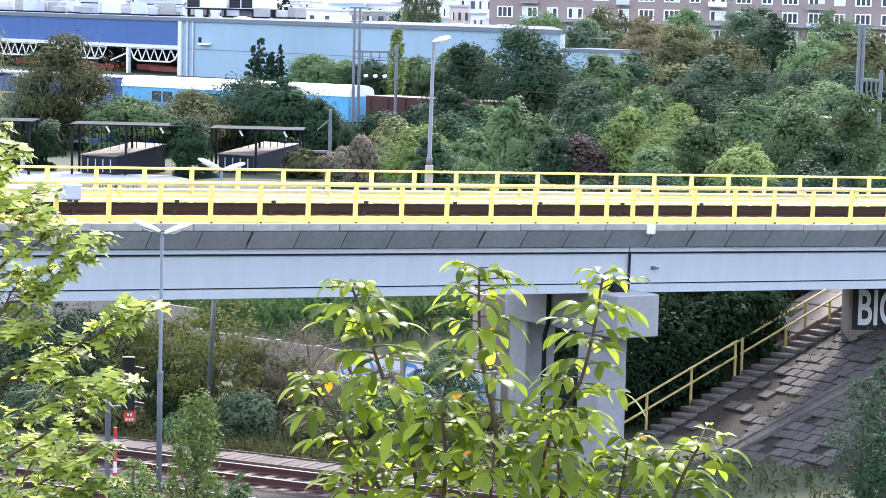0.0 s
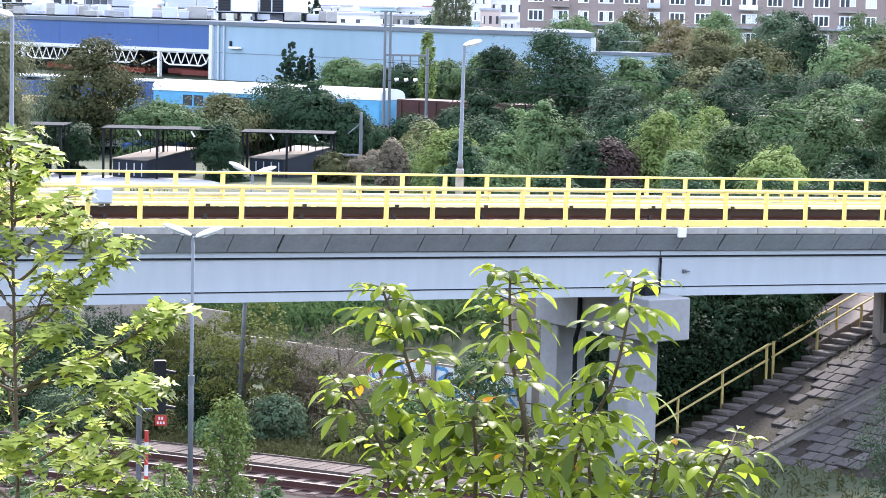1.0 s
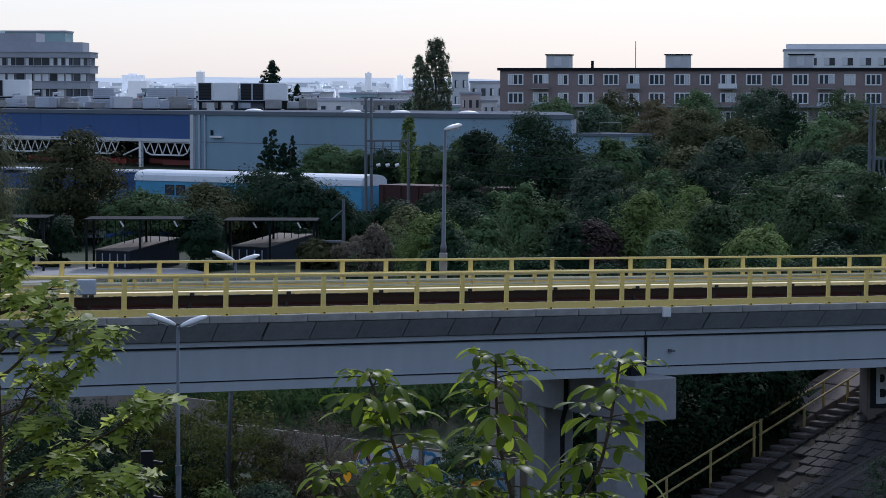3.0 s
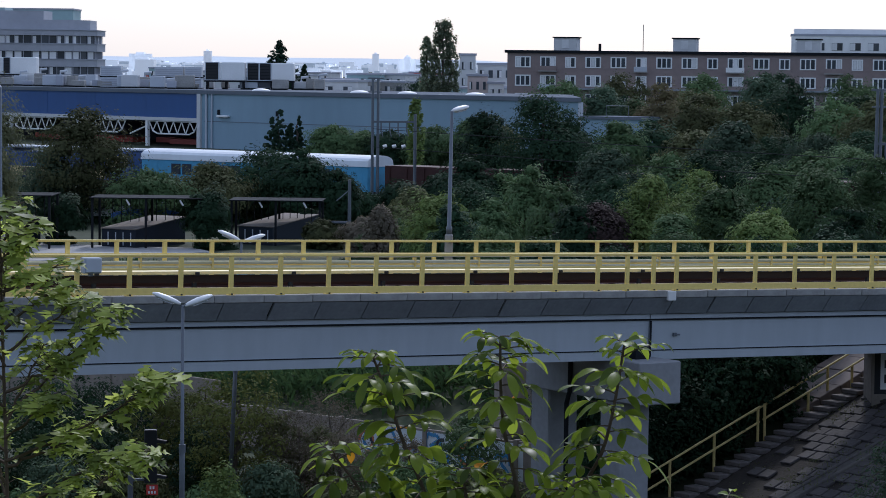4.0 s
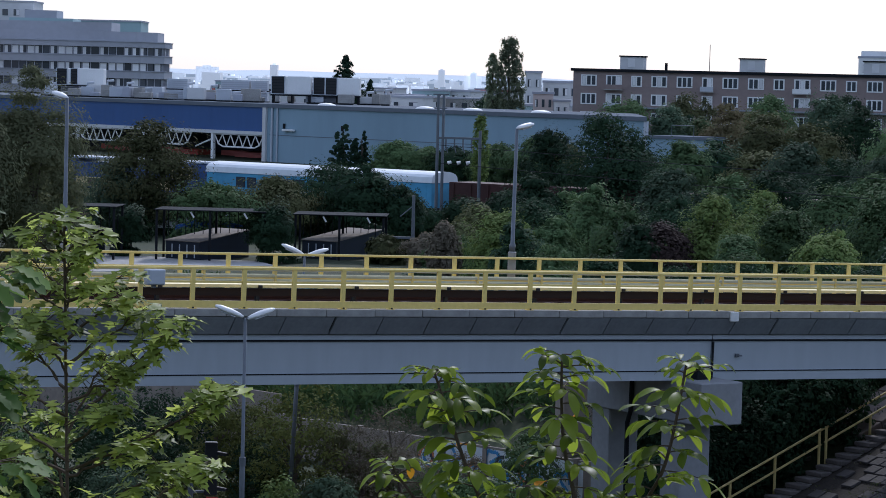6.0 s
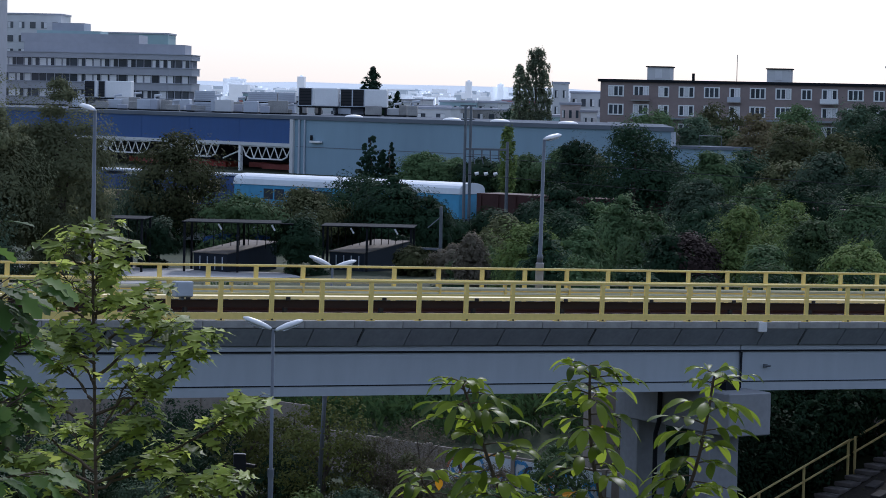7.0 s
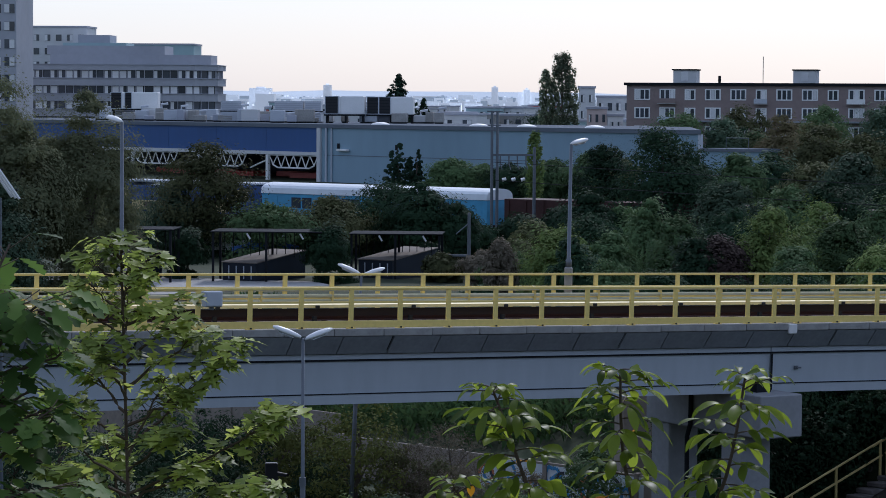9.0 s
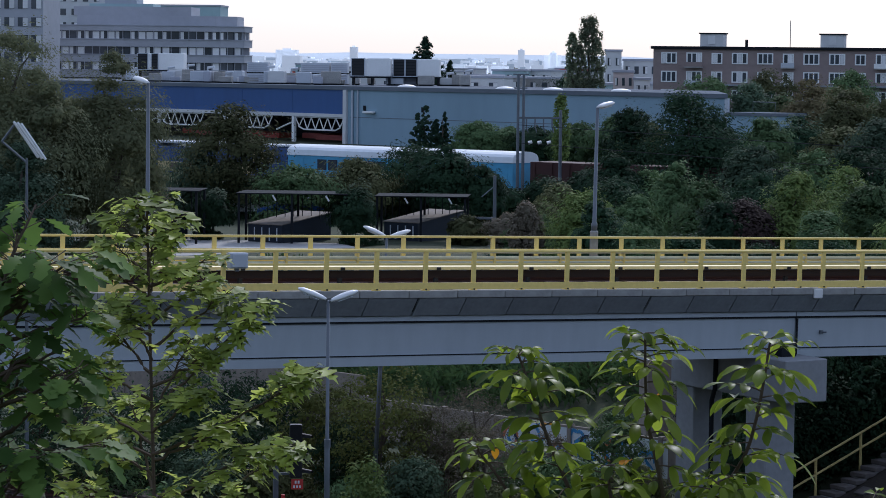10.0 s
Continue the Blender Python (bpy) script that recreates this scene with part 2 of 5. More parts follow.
def along(x, y):
    d = Vector((x - BX, y - BY, 0))
    return d.dot(BU), d.dot(BN)


def ground_z(x, y):
    # Unseen bank behind the camera, added to hold back light from the rear sky.
    if y < -6:
        return 11.6 + min(26.0, 0.8 * (-6 - y))
    hill = 11.6 - 0.255 * max(0, y + 4) if y < 50 else 0
    z = max(0, hill)
    s, n = along(x, y)
    edge = 101 - 0.75 * (x + 6) if x < 4 else 93.5
    z = max(z, 3.5 * smooth_step(edge, edge + 24, y) + (0 if y < edge else 0.5 * smooth_step(edge, edge + 2, y) * (1 - smooth_step(edge + 4, edge + 20, y))))
    if -16 < n < 22:
        z = max(z, min(3.5, 0.388 * ((x - 5.5) * 0.8 + (y - 85) * 0.6) - (1.0 if (x - 5.5) * 0.6 - (y - 85) * 0.8 > -1.0 else 0.3)))
    z += 6 * smooth_step(900, 2600, y)
    return z


xs = [-3000, -1500, -700, -350, -180, -100] + [x * 2.0 for x in range(-35, 36)] + [100, 180, 350, 700, 1500, 3000]
ys = [-200, -60, -20] + [y * 2.0 for y in range(-5, 80)] + [170, 185, 205, 230, 260, 300, 350, 420, 520, 700, 1000, 1600, 2600, 4500]
g = G()
g.add([(x, y, ground_z(x, y) + (0.08 * noise.noise((x * 0.3, y * 0.3, 0)) if 20 < y < 160 else 0)) for y in ys for x in xs],
      [(j * len(xs) + i, j * len(xs) + i + 1, (j + 1) * len(xs) + i + 1, (j + 1) * len(xs) + i) for j in range(len(ys) - 1) for i in range(len(xs) - 1)])
single("ground", g, GRASS, Matrix(), "rough grassy ground of a railway cutting and yard, with an added bank behind the camera", "ground", kind="structure", smooth=True)

# ---- the metro bridge ----
BRIDGE = pose(BX, BY, 7.44, 0, BTILT, BANG)  # x along the deck, y across it away from the hillside, z from the deck's edge
S0, S1 = -30.0, 42.0
JOINT = 18.42
bridge = thing("bridge", BRIDGE, "single-track metro viaduct with pale grey steel girder and concrete deck", "bridge")
W = 4.58
g = G().extrude([(0.47, -0.72), (0.47, -0.85), (0.5, -0.85), (0.5, -1.76), (0.44, -1.76), (0.44, -2.03), (0.62, -2.03), (0.62, -2.0), (W - 0.62, -2.0), (W - 0.62, -2.03), (W - 0.44, -2.03), (W - 0.44, -1.76), (W - 0.5, -1.76), (W - 0.5, -0.8), (W - 0.42, -0.8), (W - 0.42, -0.72)], S0, JOINT - 0.02)
part("girder", g, STEEL_BLUE, bridge, "pale blue-grey painted steel girder")
g = G().extrude([(0.47, -0.72), (0.47, -0.85), (0.5, -0.85), (0.5, -1.76), (0.44, -1.76), (0.44, -2.03), (0.62, -2.03), (0.62, -2.0), (W - 0.62, -2.0), (W - 0.62, -2.03), (W - 0.44, -2.03), (W - 0.44, -1.76), (W - 0.5, -1.76), (W - 0.5, -0.8), (W - 0.42, -0.8), (W - 0.42, -0.72)], JOINT + 0.02, S1)
part("girder", g, STEEL_BLUE, bridge)
g = G().extrude([(0.06, -0.2), (0.45, -0.70), (W - 0.45, -0.70), (W - 0.06, -0.2), (W - 0.06, -0.06), (0.06, -0.06)], S0, S1)
part("deck_slab", g, CONC_DARK, bridge, "dark recessed deck slab")
edge_me = G().box(0.006, 1.462, -0.05, 0.3, -0.2, -0.005, 0.015).mesh("edge_block", CONC)


def soffit(x0, x1):
    """A thin slab that leans inwards under the deck's edge."""
    return G().add([(x0, -0.02, -0.215), (x1, -0.02, -0.215), (x1, 0.38, -0.70), (x0, 0.38, -0.70), (x0, 0.06, -0.2), (x1, 0.06, -0.2), (x1, 0.45, -0.69), (x0, 0.45, -0.69)],
                   [(0, 1, 2, 3), (0, 4, 5, 1), (1, 5, 6, 2), (2, 6, 7, 3), (3, 7, 4, 0)]).mesh("soffit_panel", CONC_DARK)


panel_me, panel_wide = soffit(0.016, 1.452), soffit(0.06, 1.452)
part("joint_backing", G().extrude([(0.052, -0.2), (0.452, -0.70), (0.46, -0.70), (0.06, -0.2)], S0, S1), BLACK, bridge, "dark gap behind the panels")
k = -20
while k * 1.468 + 1.0 < S1 - 1.5:
    x = k * 1.468 + 1.0
    part("edge_block", edge_me, CONC, bridge, m=pose(x, 0.008 * random.uniform(-1, 1), 0.006 * random.uniform(-1, 1)))
    part("soffit_panel", panel_wide if k % 5 == 3 else panel_me, CONC_DARK, bridge, m=pose(x + 0.29, 0.006 * random.uniform(-1, 1), 0))
    k += 1
part("edge_block", G().box(S0, S1, W - 0.3, W + 0.05, -0.2, -0.005), CONC, bridge)
part("joint_cover", G().box(18.62, 18.92, -0.09, 0.0, -0.3, -0.02, 0.02), WHITE, bridge, "white joint cover block")
part("bracket", G().box(19.27, 19.38, 0.43, 0.5, -1.37, -1.27).tube([(19.33, 0.44, -1.32), (19.44, 0.36, -1.32)], 0.025), GALV, bridge, "small grey bracket")

part("joint_strip", G().box(S0, S1, 0.425, 0.438, -1.775, -1.745), DARK, bridge, "dark line along the girder")
# Upper strip: shade of the slot under the panels, drawn as a dark bar.
part("joint_strip", G().box(S0, S1, 0.455, 0.498, -0.9, -0.852), DARK, bridge)
part("girder_joint", G().box(JOINT - 0.03, JOINT + 0.03, 0.41, 0.436, -2.02, -0.91), DARK, bridge, "dark open joint between the girders")

track = thing("bridge_track", BRIDGE, "rusty rails and sleepers on dark ballast along the viaduct", "railway track")
part("ballast_bed", G().extrude([(0.55, -0.055), (0.8, 0.08), (W - 0.8, 0.08), (W - 0.55, -0.055)], S0, S1), BALLAST, track)
for y in (1.57, 3.01):
    r = part("rail", G().extrude([(y - 0.07, 0.1), (y - 0.07, 0.12), (y - 0.015, 0.14), (y - 0.03, 0.25), (y + 0.03, 0.25), (y + 0.015, 0.14), (y + 0.07, 0.12), (y + 0.07, 0.1)], S0, S1), RUST, track)
    part("rail_head", G().box(S0, S1, y - 0.03, y + 0.03, 0.252, 0.27), RAILTOP, r, "worn shiny rail head")
sl_me = G().box(-0.12, 0.12, 1.0, W - 1.0, 0.02, 0.11, 0.01).mesh("sleeper", SLEEPER)
for k in range(106):
    part("sleeper", sl_me, SLEEPER, track, m=pose(S0 + 0.4 + k * 0.67, 0, 0))
part("third_rail", G().box(S0, S1, 1.0, 1.08, 0.26, 0.46), THIRD, track, "dark conductor rail")
part("rail_cover", G().extrude([(0.9, 0.485), (0.92, 0.565), (0.96, 0.58), (1.14, 0.58), (1.14, 0.56), (0.97, 0.55), (0.94, 0.485)], S0, S1), YELLOW_COVER, track, "cream-yellow cover over the conductor rail")
sup_me = G().box(-0.05, 0.05, 1.0, 1.1, 0.05, 0.258).mesh("rail_support", BLACK)
ins_me = G().box(-0.06, 0.06, 0.85, 0.898, 0.45, 0.55, 0.01).mesh("insulator", BLACK)
for k in range(24):
    part("insulator", ins_me, BLACK, part("rail_support", sup_me, BLACK, track, m=pose(S0 + 2 + k * 2.9, 0, 0)))


pipes = thing("cable_pipes", BRIDGE, "pale cream cable pipes along the far side of the deck", "cable pipe")
for i, (y, z) in enumerate(((4.28, 0.44), (4.25, 0.58), (4.22, 0.76))):
    part("pipe", G().tube([(S0 + 1.5 * k, y, z + 0.018 * noise.noise((k * 0.7, i * 3.0, 0))) for k in range(49)], 0.055, 6), PIPE, pipes)
pb = G().box(-0.03, 0.03, 4.2, 4.33, -0.05, 0.82).mesh("pipe_stand", YELLOW)
for k in range(32):
    part("pipe_stand", pb, YELLOW, pipes, m=pose(S0 + 0.9 + k * 2.2, 0, 0))


def railing(name, y, posts, face, top, mids):
    r = thing(name, BRIDGE, "yellow-painted steel bridge railing with posts and rails", "railing", "bridge railings")
    part("top_rail", G().box(S0, S1, y - 0.04, y + 0.04, top - 0.065, top, 0.012), YELLOW, r)
    for z0, z1 in mids:
        part("middle_rail", G().box(S0, S1, y - 0.018, y + 0.018, z0, z1), YELLOW, r)
    part("toe_board", G().box(S0, S1, y - 0.015 - 0.03 * face, y + 0.015 - 0.03 * face, 0.02, 0.2), YELLOW, r)
    pm = G().box(-0.058, 0.058, y - 0.035, y + 0.035, -0.02, top - 0.066).mesh("post", YELLOW)
    fm = G().box(-0.11, 0.11, y - 0.085, y + 0.07, -0.022, 0.012, 0.006).mesh("foot_plate", YELLOW)
    nm = G().tube([(0, y - 0.075, 0.012), (0, y - 0.075, 0.045)], 0.028, 6).mesh("bolt", BLACK)
    for q in posts:
        p = part("post", pm, YELLOW, r, m=pose(q, 0, 0))
        part("foot_plate", fm, YELLOW, p)
        if face > 0:
            part("bolt", nm, BLACK, p)
    return r


front = [0.06 + 1.468 * k for k in range(-20, 12)] + [17.24, 18.17, 19.0] + [20.4 + 1.5 * k for k in range(15)]
railing("bridge_railing", 0.06, front, 1, 1.07, ((0.655, 0.71),))
railing("bridge_railing", W - 0.06, [1.85 + 1.459 * k for k in range(-21, 27)], -1, 1.19, ((0.76, 0.82), (0.46, 0.52)))

box = thing("switch_box", BRIDGE @ pose(0.12, -0.22, 0.5), "small grey electrical cabinet fixed to the railing", "cabinet")
part("body", G().box(0, 0.5, 0, 0.22, 0.1, 0.5, 0.02), GREYBOX, box)
part("door", G().box(0.04, 0.46, -0.025, -0.002, 0.13, 0.47, 0.008), GREYBOX, box)
part("bracket", G().box(0.2, 0.3, 0.1, 0.2, 0.02, 0.098), GALV, box)

# ---- pier: crossbeam on two columns ----
PIER = pose(5.55, 79.2, 0, 0, 0, BANG)
pier = thing("bridge_pier", PIER, "concrete bridge pier with crossbeam on two columns", "pier")
part("crossbeam", G().box(-0.75, 0.72, -0.12, 5.6, 3.8, 5.02, 0.03), CONC_PIER, pier)
part("column", G().box(-0.62, 0.42, 0.95, 1.95, -0.3, 3.798, 0.04), CONC_PIER, pier)
part("column", G().box(-0.62, 0.42, 4.55, 5.5, -0.3, 3.798, 0.04), CONC_PIER, pier)
for y in (1.0, 4.4):
    part("bearing", G().box(-0.25, 0.25, y - 0.25, y + 0.25, 5.022, 5.35), DARK, pier)
part("drain_pipe", G().tube([(-0.8, 3.2, 5.0), (-0.82, 3.2, 3.9), (-0.72, 3.5, 3.5), (-0.72, 3.5, -0.2)], 0.07), DARK, pier, "dark drain pipe")
# Dark block added to imitate the shaded gap between crossbeam and girder.
part("bearing_wall", G().box(-0.45, 0.25, 1.3, 4.1, 5.022, 5.3), DARK, pier)


# ---- lower railway: two tracks, plank walkway, signal ----
TRK = pose(-9.1, 77.9, 0, 0, 0, -29)
T0, T1 = -22.0, 26.0


def lower_track(y):
    tr = thing("railway_track", TRK @ pose(0, y, 0), "rusty railway track on brown ballast", "railway track", "lower railway tracks")
    part("ballast_bed", G().extrude([(-1.9, -0.15), (-1.35, 0.1), (1.35, 0.1), (1.9, -0.15)], T0, T1), BALLAST, tr)
    for ry in (-0.75, 0.75):
        r = part("rail", G().extrude([(ry - 0.07, 0.12), (ry - 0.015, 0.16), (ry - 0.035, 0.3), (ry + 0.035, 0.3), (ry + 0.015, 0.16), (ry + 0.07, 0.12)], T0, T1), RUST, tr)
        part("rail_head", G().box(T0, T1, ry - 0.03, ry + 0.03, 0.302, 0.315), RAILTOP, r)
    sm = G().box(-0.13, 0.13, -1.3, 1.3, 0.02, 0.13, 0.015).mesh("sleeper", SLEEPER)
    for k in range(70):
        part("sleeper", sm, SLEEPER, tr, m=pose(T0 + 0.4 + k * 0.68, 0, 0, 0, 0, random.uniform(-1, 1)))


lower_track(0.0)
lower_track(-4.2)
wk = thing("plank_walkway", TRK @ pose(0, 2.6, 0), "weathered grey plank walkway beside the rails", "walkway")
part("edging", G().box(T0, T1, -0.72, -0.64, -0.1, 0.18), PLANK, wk)
part("edging", G().box(T0, T1, 0.64, 0.72, -0.1, 0.18), PLANK, wk)
pl = G().box(-0.115, 0.115, -0.63, 0.63, 0.08, 0.14, 0.008).mesh("plank", PLANK)
for k in range(180):
    part("plank", pl, PLANK, wk, m=pose(T0 + 0.2 + k * 0.255, 0, 0.012 * random.uniform(-1, 1), random.uniform(-0.6, 0.6), 0, random.uniform(-1.2, 1.2)))
g = G()
g.extrude([(-9, 0.02), (-9, 0.06), (4.2, 0.06), (4.2, 0.02)], T0, T1)
single("trackside_gravel", g, GRAVEL, TRK, "brown gravel strip beside the tracks", "gravel", kind="structure")

sig = thing("railway_signal", pose(-8.42, 75.0, 0.06, 0, 0, 8), "black four-light railway signal on a grey post", "railway signal")
part("post", G().tube([(-0.54, 0, 0), (-0.54, 0, 2.85)], 0.075, 10), GALV, sig)
part("base", G().box(-0.74, -0.34, -0.2, 0.2, -0.1, 0.12, 0.02), CONC, sig)
for z in (2.02, 2.5):
    part("arm", G().box(-0.5, -0.172, -0.03, 0.03, z, z + 0.06), GALV, sig)
hd = part("signal_head", G().box(-0.17, 0.17, -0.1, 0.16, 1.95, 3.4, 0.02), BLACK, sig)
hood = G()
nv = 9
for i in range(nv):
    a = math.pi * i / (nv - 1)
    hood.v += [(math.cos(a) * 0.1, 0, math.sin(a) * 0.1), (math.cos(a) * 0.085, -0.3, math.sin(a) * 0.085 - 0.02)]
hood.f += [(2 * i, 2 * i + 1, 2 * i + 3, 2 * i + 2) for i in range(nv - 1)]
hood_me = hood.mesh("hood", BLACK)
for z in (2.1, 2.42, 2.74, 3.06):
    h = part("hood", hood_me, BLACK, hd, m=pose(0.17, 0, z, 0, 0, 62))
    part("lens", G().tube([(0.171, 0.03, z), (0.176, 0.03, z)], 0.08, 12), DARK, hd)
plate = part("number_plate", G().box(-0.12, 0.2, -0.12, -0.105, 1.64, 1.92), RED, sig, "red plate with white marks")
for i in range(3):
    part("mark", G().box(-0.07 + i * 0.08, -0.02 + i * 0.08, -0.128, -0.122, 1.68, 1.75), WHITE, plate)
for i in range(2):
    part("mark", G().box(-0.03 + i * 0.08, 0.02 + i * 0.08, -0.128, -0.122, 1.8, 1.88), WHITE, plate)
mk = thing("marker_post", pose(-8.75, 74.9, 0.0), "red and white striped marker post beside the track", "marker post")
for i in range(5):
    part("stripe", G().tube([(0, 0, i * 0.31), (0, 0, i * 0.31 + 0.31)], 0.055, 10), WHITE if i % 2 else RED, mk)


# ---- street lamps ----
def lamp_head(parent, x, side, tilt, z, yaw=0):
    prof = [(0, 0.05, 0.04), (0.12, 0.09, 0.07), (0.35, 0.14, 0.09), (0.6, 0.12, 0.075), (0.72, 0.04, 0.03)]
    v, f, n = [], [], 12
    for d, w, h in prof:
        v += [(side * d, math.cos(2 * math.pi * k / n) * w, math.sin(2 * math.pi * k / n) * h * (1 if math.sin(2 * math.pi * k / n) > 0 else 0.6)) for k in range(n)]
    for i in range(len(prof) - 1):
        f += [(i * n + k, i * n + (k + 1) % n, (i + 1) * n + (k + 1) % n, (i + 1) * n + k) for k in range(n)]
    f += [tuple(range(n)), tuple(range((len(prof) - 1) * n, len(prof) * n))]
    hd = part("lamp_head", G().add(v, f), LAMPHEAD, parent, "white oval lamp head", m=pose(x, 0, z, 0, -side * tilt, yaw), smooth=True)
    part("bowl", G().box(*sorted((side * 0.16, side * 0.56)), -0.09, 0.09, -0.075, -0.045, 0.012), LAMPGLASS, hd)


def double_lamp(m, h):
    lp = thing("street_lamp", m, "grey steel street lamp with two white heads", "street lamp", "double street lamps")
    part("pole", G().tube([(0, 0, 0), (0, 0, 4.2), (0, 0, 4.25), (0, 0, h)], [0.068, 0.065, 0.046, 0.036], 12), GALV, lp, smooth=True)
    part("collar", G().tube([(0, 0, 4.1), (0, 0, 4.3)], 0.08, 12), GALV, lp)
    part("arm", G().tube([(-0.08, 0, h + 0.04), (0, 0, h - 0.06), (0.08, 0, h + 0.02)], 0.035), GALV, lp)
    lamp_head(lp, -0.05, -1, 21, h + 0.02)
    lamp_head(lp, 0.05, 1, 19, h - 0.02, 24)


double_lamp(pose(-6.66, 66.0, 0, 0, 0, 0), 7.62)
double_lamp(pose(-7.02, 83.6, 0, 0, 2.4, 0), 8.05)


def bridge_lamp(s, side, h, lean):
    lp = thing("bridge_lamp", BRIDGE @ pose(s, W + 0.12, -0.2, 0, -BTILT + lean, -BANG), "grey street lamp on the far edge of the viaduct", "street lamp", "bridge lamps")
    part("mounting", G().box(-0.12, 0.12, -0.12, 0.12, 0, 1.55, 0.03).box(-0.17, 0.17, -0.17, 0.17, 0.1, 0.2, 0.02), CONC, lp, "pale grey mounting box")
    part("pole", G().tube([(0, 0, 1.55), (0, 0, 1.75), (0, 0, 1.8), (0, 0, h)], [0.09, 0.09, 0.06, 0.045], 12), GALV, lp, smooth=True)
    lamp_head(lp, 0, side, 12, h, side * 48)


bridge_lamp(14.15, 1, 5.15, 1.0)
bridge_lamp(0.0, -1, 5.42, 0.2)

# ---- panel wall, field, abutment, stairs ----
wall = thing("panel_wall", pose(-20.4, 109.6, 0, 0, 0, -43.0), "weathered precast concrete panel wall with graffiti", "wall", kind="structure")
panel = G().box(0.07, 1.95, -0.05, 0.05, -0.6, 0.68, 0.01).mesh("panel", CONC_WARM)
for k in range(16):
    top = 2.75 - 0.115 * max(0, k - 2) if k < 8 else 1.42
    part("wall_post", G().box(-0.09, 0.09, -0.11, 0.11, -0.6, top + 0.03, 0.012), CONC_WARM, wall, m=pose(k * 2.02, 0, 0))
    part("panel", panel, CONC_WARM, wall, m=pose(k * 2.02, 0, top - 0.7))
    part("panel", panel, CONC_WARM, wall, m=pose(k * 2.02, 0, top - 1.99))
GRAF = [mat("graffiti_blue", (0.06, 0.25, 0.5), 0.5, 4, 0.1), mat("graffiti_pale", (0.62, 0.66, 0.7), 0.5, 4, 0.1), mat("graffiti_black", (0.03, 0.03, 0.05), 0.5, 4, 0.1), mat("graffiti_rust", (0.5, 0.16, 0.06), 0.5, 4, 0.1)]
rg = random.Random(5)
part("graffiti_ground", G().box(23.2, 30.6, -0.0555, -0.0525, 0.12, 1.32), GRAF[1], wall, "pale painted graffiti ground")
for k in range(26):
    g = G()
    x, z = 23.5 + k * 0.26, rg.uniform(0.35, 1.0)
    pts, a = [], rg.uniform(0, 6.3)
    for j in range(9):
        pts.append((x + 0.3 * math.cos(a + j * 0.6) * (1 + 0.3 * rg.random()), z + 0.34 * math.sin(a + j * 0.6) * (0.7 + 0.5 * rg.random())))
    for j in range(8):
        (x0, z0), (x1, z1) = pts[j], pts[j + 1]
        dx, dz = x1 - x0, z1 - z0
        ln = math.hypot(dx, dz) + 1e-6
        ox, oz = -dz / ln * 0.06, dx / ln * 0.06
        yy = -0.058 - 0.0012 * k
        g.add([(x0 + ox, yy, z0 + oz), (x0 - ox, yy, z0 - oz), (x1 - ox, yy, z1 - oz), (x1 + ox, yy, z1 + oz)], [(0, 1, 2, 3)])
    part("graffiti", g, GRAF[(0, 0, 2, 1)[k % 4] if k % 9 else 3], wall)

col = thing("old_bridge_column", pose(1.8, 95.2, 0, 0, 0, 12), "warm grey concrete column behind the viaduct", "column")
part("shaft", G().box(-0.62, 0.62, -0.6, 0.6, -0.2, 4.4, 0.05), CONC_WARM, col)
part("cap", G().box(-0.75, 0.75, -0.75, 0.75, 4.402, 4.8, 0.05), CONC_WARM, col)

PATH = mat("pale_path_concrete", (0.2, 0.165, 0.15), 0.9, 5, 0.14, 0.3, stain=0.6)
SANG = 37.0
STAIR = pose(5.5, 85.0, -0.34, 0, 0, SANG)
stairs = thing("outdoor_stairs", STAIR, "worn concrete steps climbing the embankment", "stairs")
step_me = G().box(0, 0.48, -0.72, 0.0, -0.14, 0.0, 0.02).mesh("step", STEP)
RISE, GO = 0.163, 0.42
for k in range(30):
    part("step", step_me, STEP, stairs, m=pose(k * GO + random.uniform(-0.02, 0.02), random.uniform(-0.03, 0.03), k * RISE + 0.16, random.uniform(-1, 1), 0, random.uniform(-1, 1)))
part("stringer", G().add([(-0.3, -0.66, -0.8), (12.6, -0.66, 4.2), (12.6, -0.05, 4.2), (-0.3, -0.05, -0.8), (-0.3, -0.66, -0.12), (12.6, -0.66, 4.87), (12.6, -0.05, 4.87), (-0.3, -0.05, -0.12)], [(0, 1, 2, 3), (4, 5, 6, 7), (0, 1, 5, 4), (1, 2, 6, 5), (2, 3, 7, 6), (3, 0, 4, 7)]), CONC, stairs)
hr = thing("stair_handrail", STAIR @ pose(0, 0.1, 0.14), "yellow tubular handrail beside the steps", "handrail")
TANS = RISE / GO
for h in (0.98, 0.5):
    part("rail", G().tube([(-1.3, 0, h - 1.3 * TANS), (4.95, 0, h + 4.95 * TANS)], 0.036), YELLOW_PALE, hr)
for q in (-0.6, 1.22, 3.04, 4.88):
    part("post", G().tube([(q, 0, q * TANS - 0.35), (q, 0, q * TANS + 0.98)], 0.045), YELLOW_PALE, hr)
hr = thing("stair_handrail", STAIR @ pose(0, 0.1, 0.14), "yellow tubular handrail beside the upper steps", "handrail")
part("rail", G().tube([(5.1, 0, 0.5 + 5.1 * TANS), (12.8, 0, 0.5 + 12.8 * TANS)], 0.036), YELLOW_PALE, hr)
for q in (5.17, 7.06, 9.0, 11.0):
    part("post", G().tube([(q, 0, q * TANS - 0.4), (q, 0, q * TANS + (0.98 if q < 6 else 0.5))], 0.045), YELLOW_PALE, hr)
